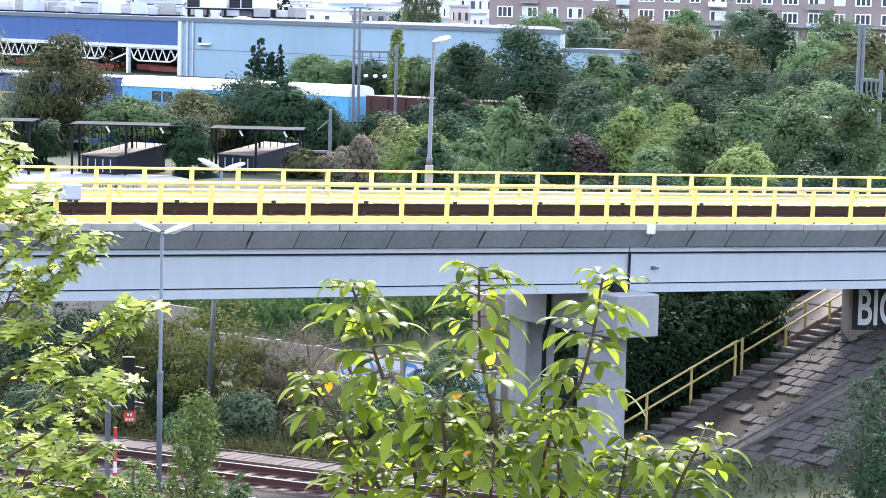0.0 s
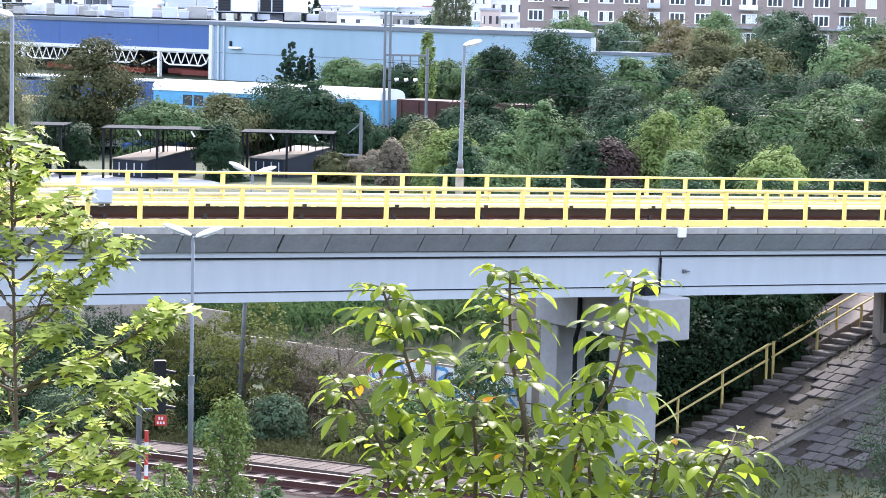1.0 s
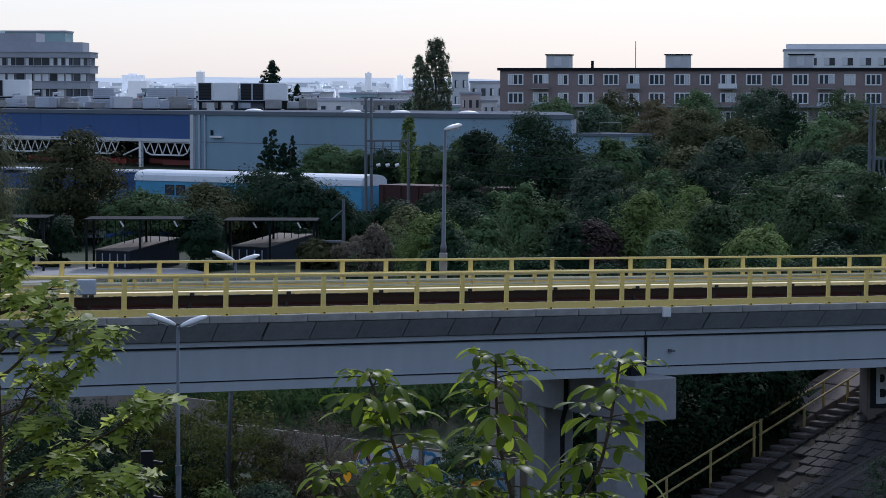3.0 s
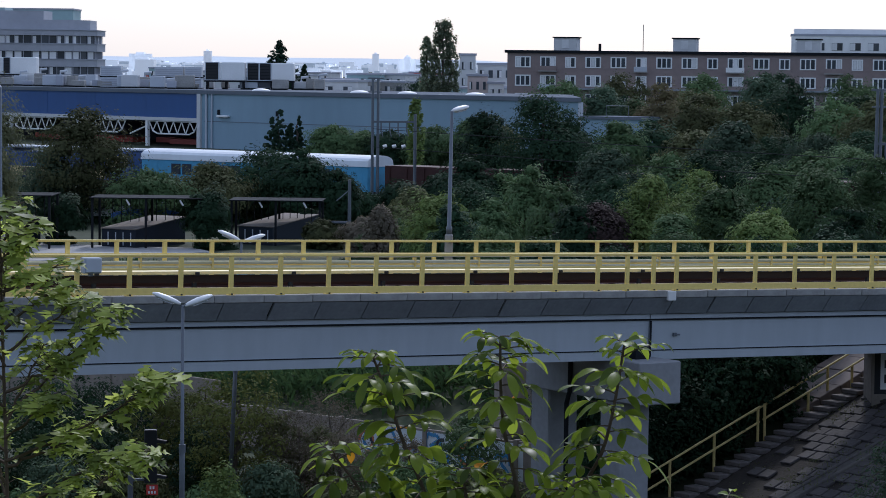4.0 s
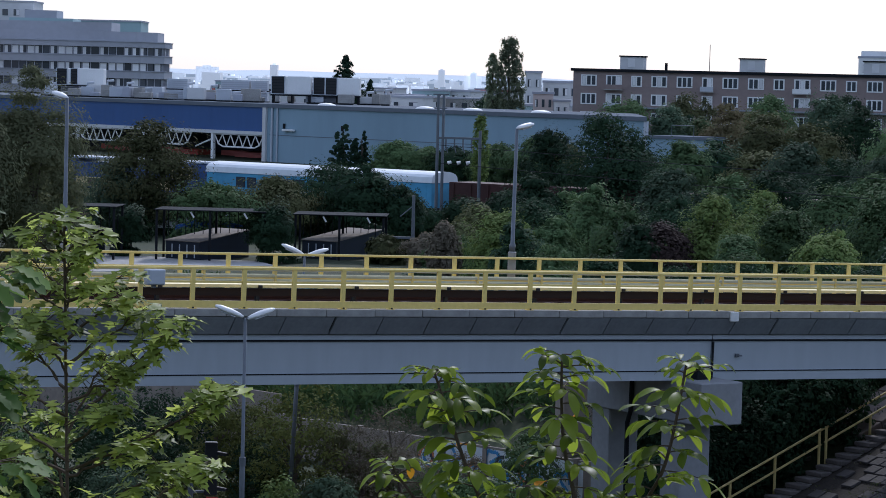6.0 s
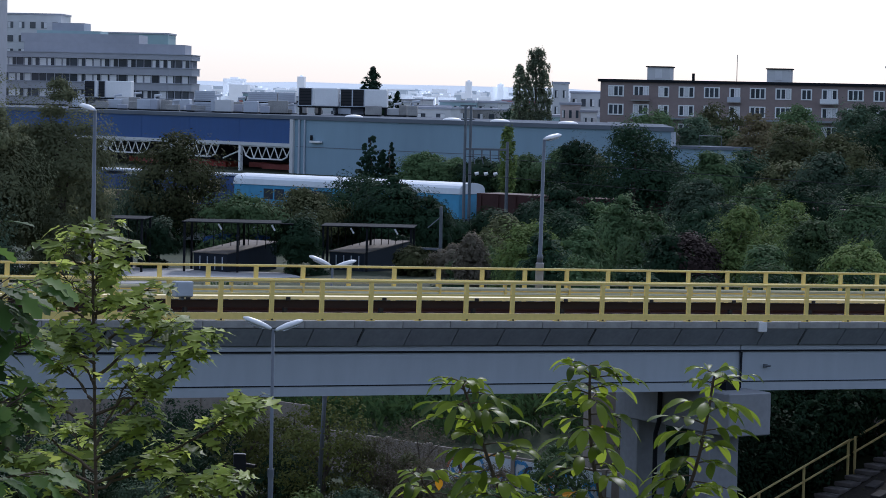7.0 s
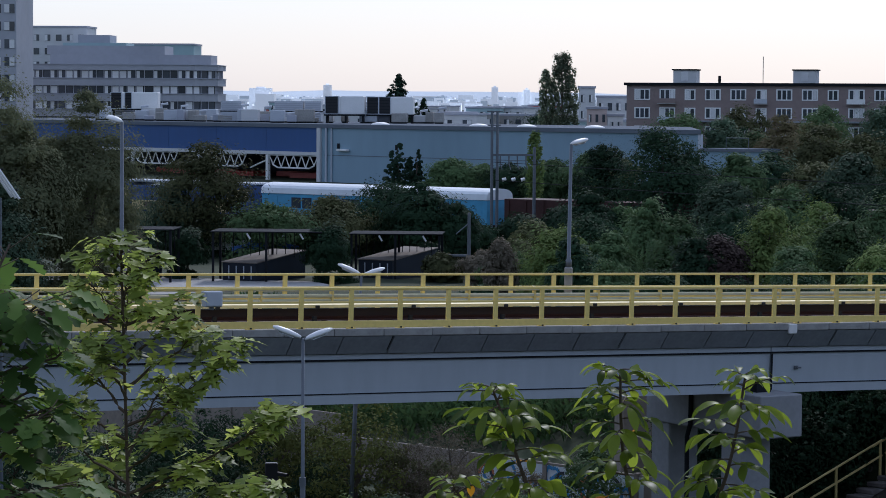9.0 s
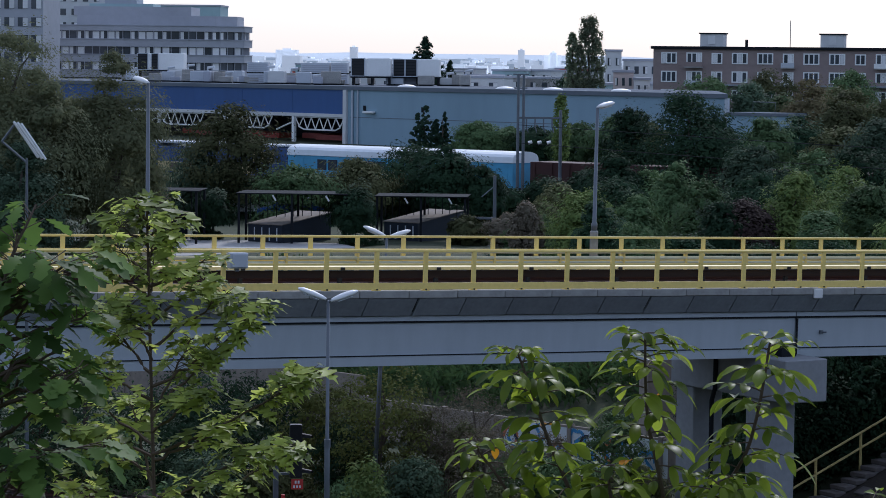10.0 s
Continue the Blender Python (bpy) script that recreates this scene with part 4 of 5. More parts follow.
for x, w in ((-39.2, 3.6), (-35.4, 2.1), (-46, 2.6)):
    u = thing("cooling_unit", pose(x, 352, ROOFZ), "grey louvred rooftop cooling unit", "cooling unit", "rooftop units")
    part("lower_case", G().box(0, w, 0, 2, 0.1, 1.3), GREYBOX, u)
    part("upper_case", G().box(0, w, 0, 2, 1.45, 2.7), GREYBOX, u)
    part("frame", G().box(-0.1, w + 0.1, 0, 2, 1.302, 1.448).box(-0.1, w + 0.1, 0.0, 2, 0, 0.098), DARK, u)
    sm_ = G().box(0.1, w - 0.1, -0.05, -0.004, 0, 0.06).mesh("slat", OFFICE_DARK)
    for k in range(8):
        part("slat", sm_, OFFICE_DARK, u, m=pose(0, 0, (0.25, 0.5, 0.75, 1.0, 1.6, 1.85, 2.1, 2.35)[k]))
for x in (-12, -6.5, 1.0, -24):
    sg = G()
    for i in range(6):
        a = i * math.pi / 10
        sg.v += [(math.cos(2 * math.pi * k / 14) * 1.1 * math.cos(a), math.sin(2 * math.pi * k / 14) * 1.0 * math.cos(a), 0.3 * math.sin(a)) for k in range(14)]
    sg.f += [(i * 14 + k, i * 14 + (k + 1) % 14, (i + 1) * 14 + (k + 1) % 14, (i + 1) * 14 + k) for i in range(5) for k in range(14)] + [tuple(range(70, 84))]
    single("roof_skylight", sg, WHITE, pose(x, max(300, 331 - (x + 31)) + 3.5, ROOFZ), "white domed rooftop skylight", "skylight", "skylights", smooth=True)

# ---- apartment block ----
APT = pose(6.55, 450, 3.5, 0, 0, -10.4)
apt = thing("apartment_block", APT, "brown rendered flat-roofed apartment block with white windows", "apartment block")
part("wall", G().box(0, 96, 0, 12, 0, 12.3), BRICKISH, apt)
part("roof", G().box(-0.4, 96.4, -0.4, 12.4, 12.302, 12.75), DARK, apt)


def window_meshes(w, h, n, frame_mat):
    f = G().box(-0.12, w + 0.12, -0.1, -0.005, -0.12, h + 0.12)
    return f.mesh("window", frame_mat), G().box(0.1, w / n - 0.1, -0.112, -0.104, 0.06, h - 0.06).mesh("pane", GLASS_DARK), G().box(0.12, w / n - 0.12, -0.122, -0.116, 0.08, h - 0.08).mesh("curtain", BLIND)


wide, slim = window_meshes(2.3, 1.55, 3, WHITE), window_meshes(1.5, 1.5, 2, WHITE)
ra = random.Random(3)
for row in range(4):
    z = 10.1 - row * 2.95
    x = 1.4
    for k in range(23):
        ms = slim if k % 3 == 2 else wide
        wd = 1.5 if ms is slim else 2.3
        wo = part("window", ms[0], WHITE, apt, m=pose(x, 0, z))
        np_ = 2 if ms is slim else 3
        for q in range(np_):
            part("pane", ms[1], GLASS_DARK, wo, m=pose(wd / np_ * q, 0, 0))
            if ra.random() < 0.25:
                part("curtain", ms[2], BLIND, wo, m=pose(wd / np_ * q, 0, 0))
        if k % 4 == 1 and row < 3:
            bl = part("balcony", G().box(x - 0.3, x + wd + 0.3, -1.1, -0.11, z - 0.75, z - 0.6), CONC, apt, "small balcony with a pale parapet")
            part("parapet", G().box(x - 0.3, x + wd + 0.3, -1.1, -1.04, z - 0.598, z + 0.15), (WHITE, BRICKISH, GREYBOX)[(k + row) % 3], bl)
        x += wd + 1.75
part("ledge", G().box(10, 90, -1.3, -0.005, 6.5, 6.75), CONC_DARK, apt)
for x in (7.2, 26.4, 46, 66):
    rh = part("roof_house", G().box(x, x + 3.7, 2, 6, 12.752, 14.75), PALEBLDG, apt, "pale stair head on the roof")
    part("roof_plate", G().box(x - 0.2, x + 3.9, 1.8, 6.2, 14.752, 14.95), DARK, rh)
    part("window", G().box(x + 1.3, x + 2.4, 1.9, 1.997, 13.1, 14.5), BLIND, rh)
part("antenna", G().tube([(21.5, 3, 12.75), (21.5, 3, 17)], 0.06), GALV, apt)
part("chimney", G().box(14.3, 14.7, 3, 3.5, 12.752, 13.9), DARK, apt)


def block(name, m, w, d, h, rows, cols, m_wall, label, wh=1.4, pitch=3.0, fill=0.7, first=1.6):
    b = thing(name, m, label, "building", "distant buildings")
    part("wall", G().box(0, w, 0, d, 0, h), m_wall, b)
    part("roof", G().box(-0.2, w + 0.2, -0.2, d + 0.2, h + 0.002, h + 0.4), OFFICE_DARK, b)
    cw = w / cols
    pm = G().box(cw * (1 - fill) / 2, cw * (1 + fill) / 2, -0.12, -0.01, 0, wh).mesh("window", GLASS_DARK)
    bm_ = G().box(cw * (1 - fill) / 2, cw * 0.5, -0.16, -0.125, 0.05, wh - 0.05).mesh("blind", BLIND)
    for r in range(rows):
        for c in range(cols):
            wo = part("window", pm, GLASS_DARK, b, m=pose(c * cw, 0, h - first - wh - r * pitch))
            if ra.random() < 0.85:
                part("blind", bm_, BLIND, wo, m=pose(ra.choice((0, cw * fill * 0.5)), 0, 0))
    return b


off = thing("office_building", pose(-136.2, 560, 3.5), "grey office building with a faceted end and long window bands", "building", "distant buildings")
FOOT = [(0, 0), (44, 0), (51, 0.6), (57, 2.6), (61, 6.0), (61, 18), (0, 18)]
FOOT_OUT = [(-0.4, -0.5), (44.1, -0.5), (51.2, 0.1), (57.4, 2.2), (61.6, 5.8), (61.6, 18.4), (-0.4, 18.4)]
part("wall", prism(FOOT, 0, 16.4), GLASS_DARK, off, "dark glazed wall behind the bands")
for z0, z1 in ((15.45, 16.5), (12.3, 13.75), (9.2, 10.65), (6.1, 7.55), (0, 4.4)):
    part("parapet_band", prism(FOOT_OUT, z0, z1), OFFICE, off, "grey concrete parapet band")
    part("ledge", prism([(x * 1.003, y - 0.15) for x, y in FOOT_OUT], z1 + 0.002, z1 + 0.14), OFFICE_DARK, off)
part("parapet_band", prism([(28, 2), (44, 2), (50, 2.6), (56, 4.4), (60, 7), (60, 17), (28, 17)], 16.66, 18.6), OFFICE, off)
part("roof_house", G().box(27, 51, 4, 16, 18.602, 20.4), OFFICE, off)
part("roof_house", G().box(30, 43, 5, 15, 20.402, 21.0), TEAL, off, "pale green roof edge")
part("roof_house", G().box(33, 39.5, 6, 14, 21.002, 22.6), OFFICE_DARK, off)
mull = G().box(-0.06, 0.06, -0.28, -0.02, 0, 1.66).mesh("mullion", OFFICE)
pan = G().box(0.12, 1.42, -0.1, -0.03, 0.1, 1.56).mesh("window", GLASS_DARK)
bli = G().box(0.14, 1.4, -0.16, -0.104, 0.12, 1.54).mesh("blind", BLIND)
bl2 = G().box(0.14, 0.8, -0.16, -0.104, 0.12, 1.54).mesh("blind", BLIND)
for z in (13.77, 10.67, 7.57):
    for (x0, y0), (x1, y1) in zip(FOOT[:5], FOOT[1:6]):
        ln, ang = math.hypot(x1 - x0, y1 - y0), math.degrees(math.atan2(y1 - y0, x1 - x0))
        if x0 < 1:
            x0, ln = 16.0, 28.0
        n_ = int(ln / 1.54)
        for k in range(n_):
            m_ = pose(x0, y0, z, 0, 0, ang) @ pose(k * ln / n_, 0, 0)
            wo = part("window", pan, GLASS_DARK, off, m=m_)
            part("mullion", mull, OFFICE, wo)
            u = ra.random()
            if u < 0.62:
                part("blind", bli if u < 0.32 else bl2, BLIND, wo)
block("office_tower", pose(-132, 520, 3.5), 25.5, 16, 32, 8, 10, OFFICE, "tall grey office tower", 1.7, 3.3, 0.75, 1.4)
block("pale_housing_block", pose(-142.5, 700, 3.5), 17, 14, 27.5, 6, 6, PALEBLDG, "pale distant housing block", 1.6, 3.4, 0.5, 1.8)
block("teal_roofed_block", pose(-129, 690, 3.5), 32, 14, 23.0, 2, 8, TEAL, "pale teal flat-roofed distant block", 1.5, 3.2, 0.3, 5)
wb = block("white_rooftop_block", pose(69.5, 600, 3.5, 0, 0, -6), 46, 16, 17.4, 3, 12, WHITE, "white flat-roofed block behind the apartments", 1.6, 3.2, 0.6, 1.5)
part("penthouse", G().box(0.5, 45, 2, 14, 17.81, 18.9), WHITE, wb)

block("pale_housing_block", pose(-1.3, 520, 3.5), 3.0, 10, 12.1, 2, 2, PALEBLDG, "narrow pale tower beside the poplars", 1.4, 3.0, 0.4, 1.2)
block("pale_housing_block", pose(2.1, 525, 3.5), 6.5, 10, 10.4, 3, 4, PALEBLDG, "pale flat-roofed block beside the poplars", 1.4, 2.9, 0.5, 1.0)
block("pale_housing_block", pose(0.2, 470, 3.5), 3.4, 8, 8.4, 2, 3, SALMON_PALE, "pinkish rendered house beside the apartments", 1.3, 2.8, 0.4, 0.9)
block("pale_housing_block", pose(3.7, 468, 3.5), 2.6, 8, 7.2, 2, 2, WHITE, "small white house beside the apartments", 1.3, 2.7, 0.45, 0.9)

# ---- far city, hills ----
rc = random.Random(21)
for k in range(64):
    d = rc.uniform(480, 900)
    x = rc.uniform(-0.105, 0.055) * d - 0.01 * d
    w, h = rc.uniform(4, 14), rc.uniform(5.0, 7.2) + (d - 480) * 0.005
    block("town_house", pose(x, d, 3.5, 0, 0, rc.uniform(-20, 20)), w, 10, h, 2, max(2, int(w / 2.4)), (PALEBLDG, WHITE, CONC, TEAL, SALMON)[(k * 3) % 5 if k % 4 else 0], "small pale distant house", 1.3, 2.9, 0.45, 0.8)
# Distance haze is put into the hills' pale colour and a faint bluish glow.
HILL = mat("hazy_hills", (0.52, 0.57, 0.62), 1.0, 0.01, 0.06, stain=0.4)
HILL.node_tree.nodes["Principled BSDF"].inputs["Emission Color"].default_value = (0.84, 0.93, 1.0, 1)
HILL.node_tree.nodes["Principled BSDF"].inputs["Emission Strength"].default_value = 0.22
# The far houses also glow a little, as haze put into their material.
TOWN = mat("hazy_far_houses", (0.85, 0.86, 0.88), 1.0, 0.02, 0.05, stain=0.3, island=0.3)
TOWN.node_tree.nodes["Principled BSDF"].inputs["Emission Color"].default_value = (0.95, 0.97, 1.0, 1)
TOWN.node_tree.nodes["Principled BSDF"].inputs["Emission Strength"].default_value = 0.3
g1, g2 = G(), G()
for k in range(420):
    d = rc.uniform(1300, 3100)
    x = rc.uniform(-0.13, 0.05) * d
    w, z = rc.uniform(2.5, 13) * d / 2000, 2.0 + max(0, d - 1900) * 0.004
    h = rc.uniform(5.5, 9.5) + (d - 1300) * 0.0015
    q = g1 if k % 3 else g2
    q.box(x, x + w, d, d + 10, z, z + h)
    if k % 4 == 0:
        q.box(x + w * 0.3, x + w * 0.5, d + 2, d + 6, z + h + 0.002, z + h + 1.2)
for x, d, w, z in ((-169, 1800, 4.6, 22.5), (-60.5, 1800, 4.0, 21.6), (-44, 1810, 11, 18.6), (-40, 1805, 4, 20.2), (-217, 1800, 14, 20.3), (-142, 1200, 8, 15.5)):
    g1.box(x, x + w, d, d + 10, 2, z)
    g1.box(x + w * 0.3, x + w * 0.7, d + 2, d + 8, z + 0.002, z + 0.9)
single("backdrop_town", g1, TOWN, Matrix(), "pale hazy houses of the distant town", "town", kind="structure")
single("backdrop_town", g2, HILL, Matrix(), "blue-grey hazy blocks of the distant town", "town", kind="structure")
g = G()
hn = 80
for i in range(hn + 1):
    x = -2600 + i * 65
    top = 21.5 + 4.5 * noise.noise((i * 0.17, 3.1, 0)) + 3.0 * noise.noise((i * 0.6, 1.7, 0)) - 0.009 * max(-600, min(200, x))
    g.v += [(x, 3150, 2), (x, 3500, top), (x, 3900, 2)]
g.f += [(3 * i + j, 3 * i + 3 + j, 3 * i + 4 + j, 3 * i + 1 + j) for i in range(hn) for j in range(2)]
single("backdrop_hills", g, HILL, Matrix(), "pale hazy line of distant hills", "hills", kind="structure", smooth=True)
fl = thing("flood_lamp", pose(-13.95, 66.2, 0), "tilted grey flood lamp with pale tubes on a thin pole", "flood lamp")
part("pole", G().tube([(0, 0, 0), (0, 0, 10.9)], [0.06, 0.03], 8), GALV, fl)
part("arm", G().tube([(0, 0, 10.8), (-0.6, 0, 11.3)], 0.03).tube([(-0.6, 0, 11.3), (-0.3, 0, 11.7)], 0.03), GALV, fl)
for k in range(3):
    part("lamp_tube", G().tube([(-0.32 + k * 0.1, -0.05 * k, 11.78 - 0.02 * k), (0.28 + k * 0.1, -0.05 * k, 10.92 - 0.02 * k)], 0.034), LAMPHEAD, fl)
part("frame", G().tube([(-0.2, 0.05, 11.5), (0.05, 0.05, 11.6)], 0.03).tube([(0.15, 0.05, 11.0), (0.4, 0.05, 11.1)], 0.03), DARK, fl)


# ---- trees and shrubs ----
def leaf_mesh(name, pts, nrm, size, material, rng, slim=0.6, corners=4):
    """Small leaves at the given places: folded diamonds, or plain three-cornered ones for crowns far off."""
    n = len(pts)
    nrm = nrm / (np.linalg.norm(nrm, axis=1, keepdims=True) + 1e-9)
    t = rng.normal(size=(n, 3))
    t -= nrm * (t * nrm).sum(1, keepdims=True)
    t /= np.linalg.norm(t, axis=1, keepdims=True) + 1e-9
    b = np.cross(nrm, t)
    s = size * rng.uniform(0.6, 1.4, (n, 1))
    if corners == 3:
        v = np.stack([pts - t * s * 0.6 - b * s * 0.4, pts - t * s * 0.3 + b * s * 0.55, pts + t * s * 0.8], 1).reshape(-1, 3)
    else:
        v = np.stack([pts - t * s * 0.6, pts + b * s * slim * 0.6 + nrm * s * 0.12, pts + t * s * 0.7 - nrm * s * 0.1, pts - b * s * slim * 0.6 + nrm * s * 0.12], 1).reshape(-1, 3)
    c = corners
    me = bpy.data.meshes.new(name)
    me.vertices.add(c * n)
    me.vertices.foreach_set("co", v.ravel().astype(np.float32))
    me.loops.add(c * n)
    me.loops.foreach_set("vertex_index", np.arange(c * n, dtype=np.int32))
    me.polygons.add(n)
    me.polygons.foreach_set("loop_start", np.arange(0, c * n, c, dtype=np.int32))
    me.update(calc_edges=True)
    me.materials.append(material)
    return me


def blobs(rng, w, h, low, kind):
    """Centres and radii of the crown's clumps."""
    out = []
    if kind == "poplar":
        for k in range(420):
            u = rng.uniform(0, 1)
            r = w * math.sin(math.pi * min(1, 0.14 + u * 0.78)) ** 0.7 * math.sqrt(rng.uniform(0, 1))
            a = rng.uniform(0, 6.28)
            out.append((math.cos(a) * r, math.sin(a) * r, low + u * (h - low) * 0.96, w * rng.uniform(0.1, 0.2)))
        return out
    if kind == "pine":
        for lx, ly, lh in ((-0.1, 0.1, 1.0), (0.35, -0.2, 0.86), (-0.45, 0.0, 0.72)):
            for k in range(70):
                u = rng.uniform(0, 1)
                r, a = w * 0.62 * (1.08 - u) * rng.uniform(0.2, 1.0), rng.uniform(0, 6.28)
                out.append((lx * w + math.cos(a) * r, ly * w + math.sin(a) * r, low + u * (h * lh - low) * 0.97, w * rng.uniform(0.035, 0.09) * (1.15 - 0.5 * u)))
        return out
    if kind == "conifer":
        for k in range(260):
            u = rng.uniform(0, 1)
            r = w * (1.02 - u) * rng.uniform(0.2, 1.0)
            a = rng.uniform(0, 6.28)
            out.append((math.cos(a) * r, math.sin(a) * r, low + u * (h - low), w * (0.045 + 0.11 * (1 - u))))
        return out
    for k in range(46):
        u = 1.07 * rng.uniform(0, 1) ** 0.85
        prof = math.sqrt(max(0.02, 1 - (abs(u - 0.3) / 0.78) ** 2.2))
        r = w * prof * math.sqrt(rng.uniform(0.02, 1)) * 0.86
        a = rng.uniform(0, 6.28)
        rad = w * rng.uniform(0.22, 0.42) * (1.1 - 0.4 * u)
        out.append((math.cos(a) * r, math.sin(a) * r, low + u * (h - low) - rad * 0.75, rad))
    return out


def tree(name, x, y, w, top, material, label, category="tree", group="", kind="", leaf=0.16, count=5200, seed=0, base=None, low=0.25):
    rng = np.random.default_rng(seed)
    corners = 3 if y > 100 else 4
    if corners == 3:
        leaf, count = leaf * 0.8, int(count * 1.75)
    z0 = (ground_z(x, y) if base is None else base) - 0.1
    h = max(0.8, top - z0)
    t = thing(name, pose(x, y, z0, 0, 0, float(rng.uniform(0, 360))), label, category, group)
    bl = blobs(rng, w, h, h * low, kind)
    bend = [(0.06 * w * math.sin(k * 1.7 + seed), 0.06 * w * math.cos(k * 1.3 + seed), h * 0.8 * k / 4) for k in range(5)]
    tr = 0.03 + 0.016 * h
    part("trunk", G().tube([(0, 0, -0.2)] + bend[1:], [tr * 1.3, tr, tr * 0.75, tr * 0.5, tr * 0.2], 7), BARK, t)
    for cx, cy, cz, r in bl[:6]:
        zb = max(0.15 * h, cz - 0.5 * math.hypot(cx, cy) - 0.15 * h)
        f = min(1, zb / (h * 0.8)) * 4
        i = min(3, int(f))
        p = Vector(bend[i]).lerp(Vector(bend[i + 1]), f - i)
        p.z = zb
        part("limb", G().tube([p, p.lerp(Vector((cx, cy, cz)), 0.5) + Vector((0, 0, 0.04 * h)), (cx, cy, cz)], [tr * 0.45, tr * 0.28, tr * 0.1], 5), BARK, t)
    arr = np.array(bl)
    wts = arr[:, 3] ** 2
    pick = rng.choice(len(arr), count, p=wts / wts.sum())
    d = rng.normal(size=(count, 3))
    d /= np.linalg.norm(d, axis=1, keepdims=True)
    d[:, 2] = np.where(d[:, 2] < -0.3, -d[:, 2] * 0.6, d[:, 2])
    rad = arr[pick, 3:4] * rng.uniform(0.62, 1.12, (count, 1)) * (1 + 0.25 * np.sin(d[:, :1] * 7 + pick[:, None]))
    pts = arr[pick, :3] + d * rad * np.array([1, 1, 2.6 if kind == "poplar" else 0.85])
    nr = d * 1.4 + rng.normal(size=(count, 3)) * 0.2 + np.array([0, 0, 0.35])
    if not kind:  # a lobed dome of leaves over the clumps
        m_ = count * (5 if material is LEAF_WILLOW else 4) // 20
        ph = rng.uniform(0, 6.28, 6)
        d2 = d[:m_]
        lob = 1 + 0.24 * np.sin(3.1 * d2[:, 0] + ph[0]) * np.sin(3.7 * d2[:, 1] + ph[1]) + 0.13 * np.sin(5.2 * d2[:, 2] + ph[2] + 3 * d2[:, 0]) + 0.14 * np.sin(11 * d2[:, 0] + ph[3]) * np.sin(10 * d2[:, 2] + ph[4])
        zc, hz = h * low + (h - h * low) * 0.47, (h - h * low) * 0.53
        pts[:m_] = np.array([0, 0, zc]) + d2 * np.array([w, w, hz]) * (lob * (1.06 - 0.34 * rng.uniform(0, 1, m_) ** 1.6))[:, None] * 0.95
    part("crown", leaf_mesh("crown", pts, nr, leaf, material, rng, corners=corners), material, t)
    return t


KINDS = {
    "D": (LEAF_DARK, "dark green bushy tree"), "M": (LEAF_MID, "mid green leafy tree"), "L": (LEAF_LIGHT, "light yellow-green leafy bush"),
    "O": (LEAF_OLIVE, "olive green tree with thin foliage"), "U": (LEAF_BLUE, "dense blue-green leafy tree"), "B": (LEAF_BROWN, "browning autumn tree with thin leaves"),
    "P": (LEAF_PURPLE, "small dark purple-leaved shrub"), "G": (LEAF_GREY, "tangled grey dry twiggy shrub"), "C": (LEAF_CONIFER, "dark conifer in front of the hall"), "H": (LEAF_HEDGE, "yellowish green thin-twigged bush"), "W": (LEAF_WILLOW, "wide drooping willow-like tree"),
}
FAR = [(14.9, 300, 2.9, 11.1, "U"), (18.3, 300, 2.4, 9.8, "M"), (20.5, 290, 2.8, 11.5, "B"), (22.3, 265, 3.2, 10.6, "O"), (26.1, 260, 3.4, 10.0, "O"), (34.5, 300, 2.9, 12.1, "D"), (33.1, 250, 3.3, 10.6, "M"), (35.6, 240, 3.2, 11.1, "O"), (24.0, 215, 2.9, 8.2, "D"), (21.5, 225, 2.5, 8.9, "U"), (26.2, 210, 2.4, 8.5, "U"), (27.8, 200, 2.4, 7.8, "M"), (18.9, 230, 2.6, 8.1, "O"), (15.9, 240, 2.7, 8.7, "D"), (12.4, 230, 2.3, 8.8, "M"), (31, 215, 3, 8.6, "D")]
MID = [(5.0, 180, 3.5, 11.3, "D"), (6.4, 183, 2.6, 9.6, "D"), (8.5, 165, 2.2, 8.5, "U"), (12.3, 170, 2.1, 8.0, "M"), (15.1, 170, 2.0, 8.4, "D"), (2.5, 200, 2.1, 9.0, "O"), (7.4, 185, 1.9, 8.9, "D"), (17.4, 160, 1.9, 7.8, "M"), (24.9, 165, 1.7, 8.8, "D"), (0.3, 150, 1.8, 8.3, "D"), (-3.0, 165, 1.6, 6.0, "O"), (2.1, 150, 1.7, 7.5, "M"), (20.5, 165, 2.0, 8.4, "M")]
NEAR = [(-7.6, 150, 0.95, 5.0, "O"), (-5.4, 147, 0.95, 5.3, "G"), (-3.6, 150, 1.1, 5.8, "O"), (-8.8, 157, 1.0, 5.2, "D"), (3.1, 135, 1.2, 8.3, "M"), (4.2, 128, 1.2, 7.8, "M"), (7.9, 122, 1.8, 8.4, "L"), (11.1, 132, 1.5, 8.3, "L"), (12.4, 115, 1.5, 7.5, "L"), (11.6, 125, 1.6, 7.8, "M"), (15.9, 126, 1.8, 8.5, "M"), (18.9, 128, 2.0, 9.1, "M"), (5.7, 121, 1.7, 7.3, "P"), (7.3, 138, 1.7, 7.8, "D"), (-1.2, 122, 1.4, 7.6, "L"), (0.3, 138, 1.6, 7.5, "D"), (1.2, 126, 1.3, 7.2, "M"), (-4.2, 140, 0.8, 6.1, "G"), (4.8, 120, 1.0, 7.3, "D"), (15.8, 115, 1.4, 7.6, "D"), (8.7, 116, 1.2, 7.2, "M"), (-0.4, 118, 1.1, 7.3, "D"), (19.8, 118, 1.6, 7.7, "M")]
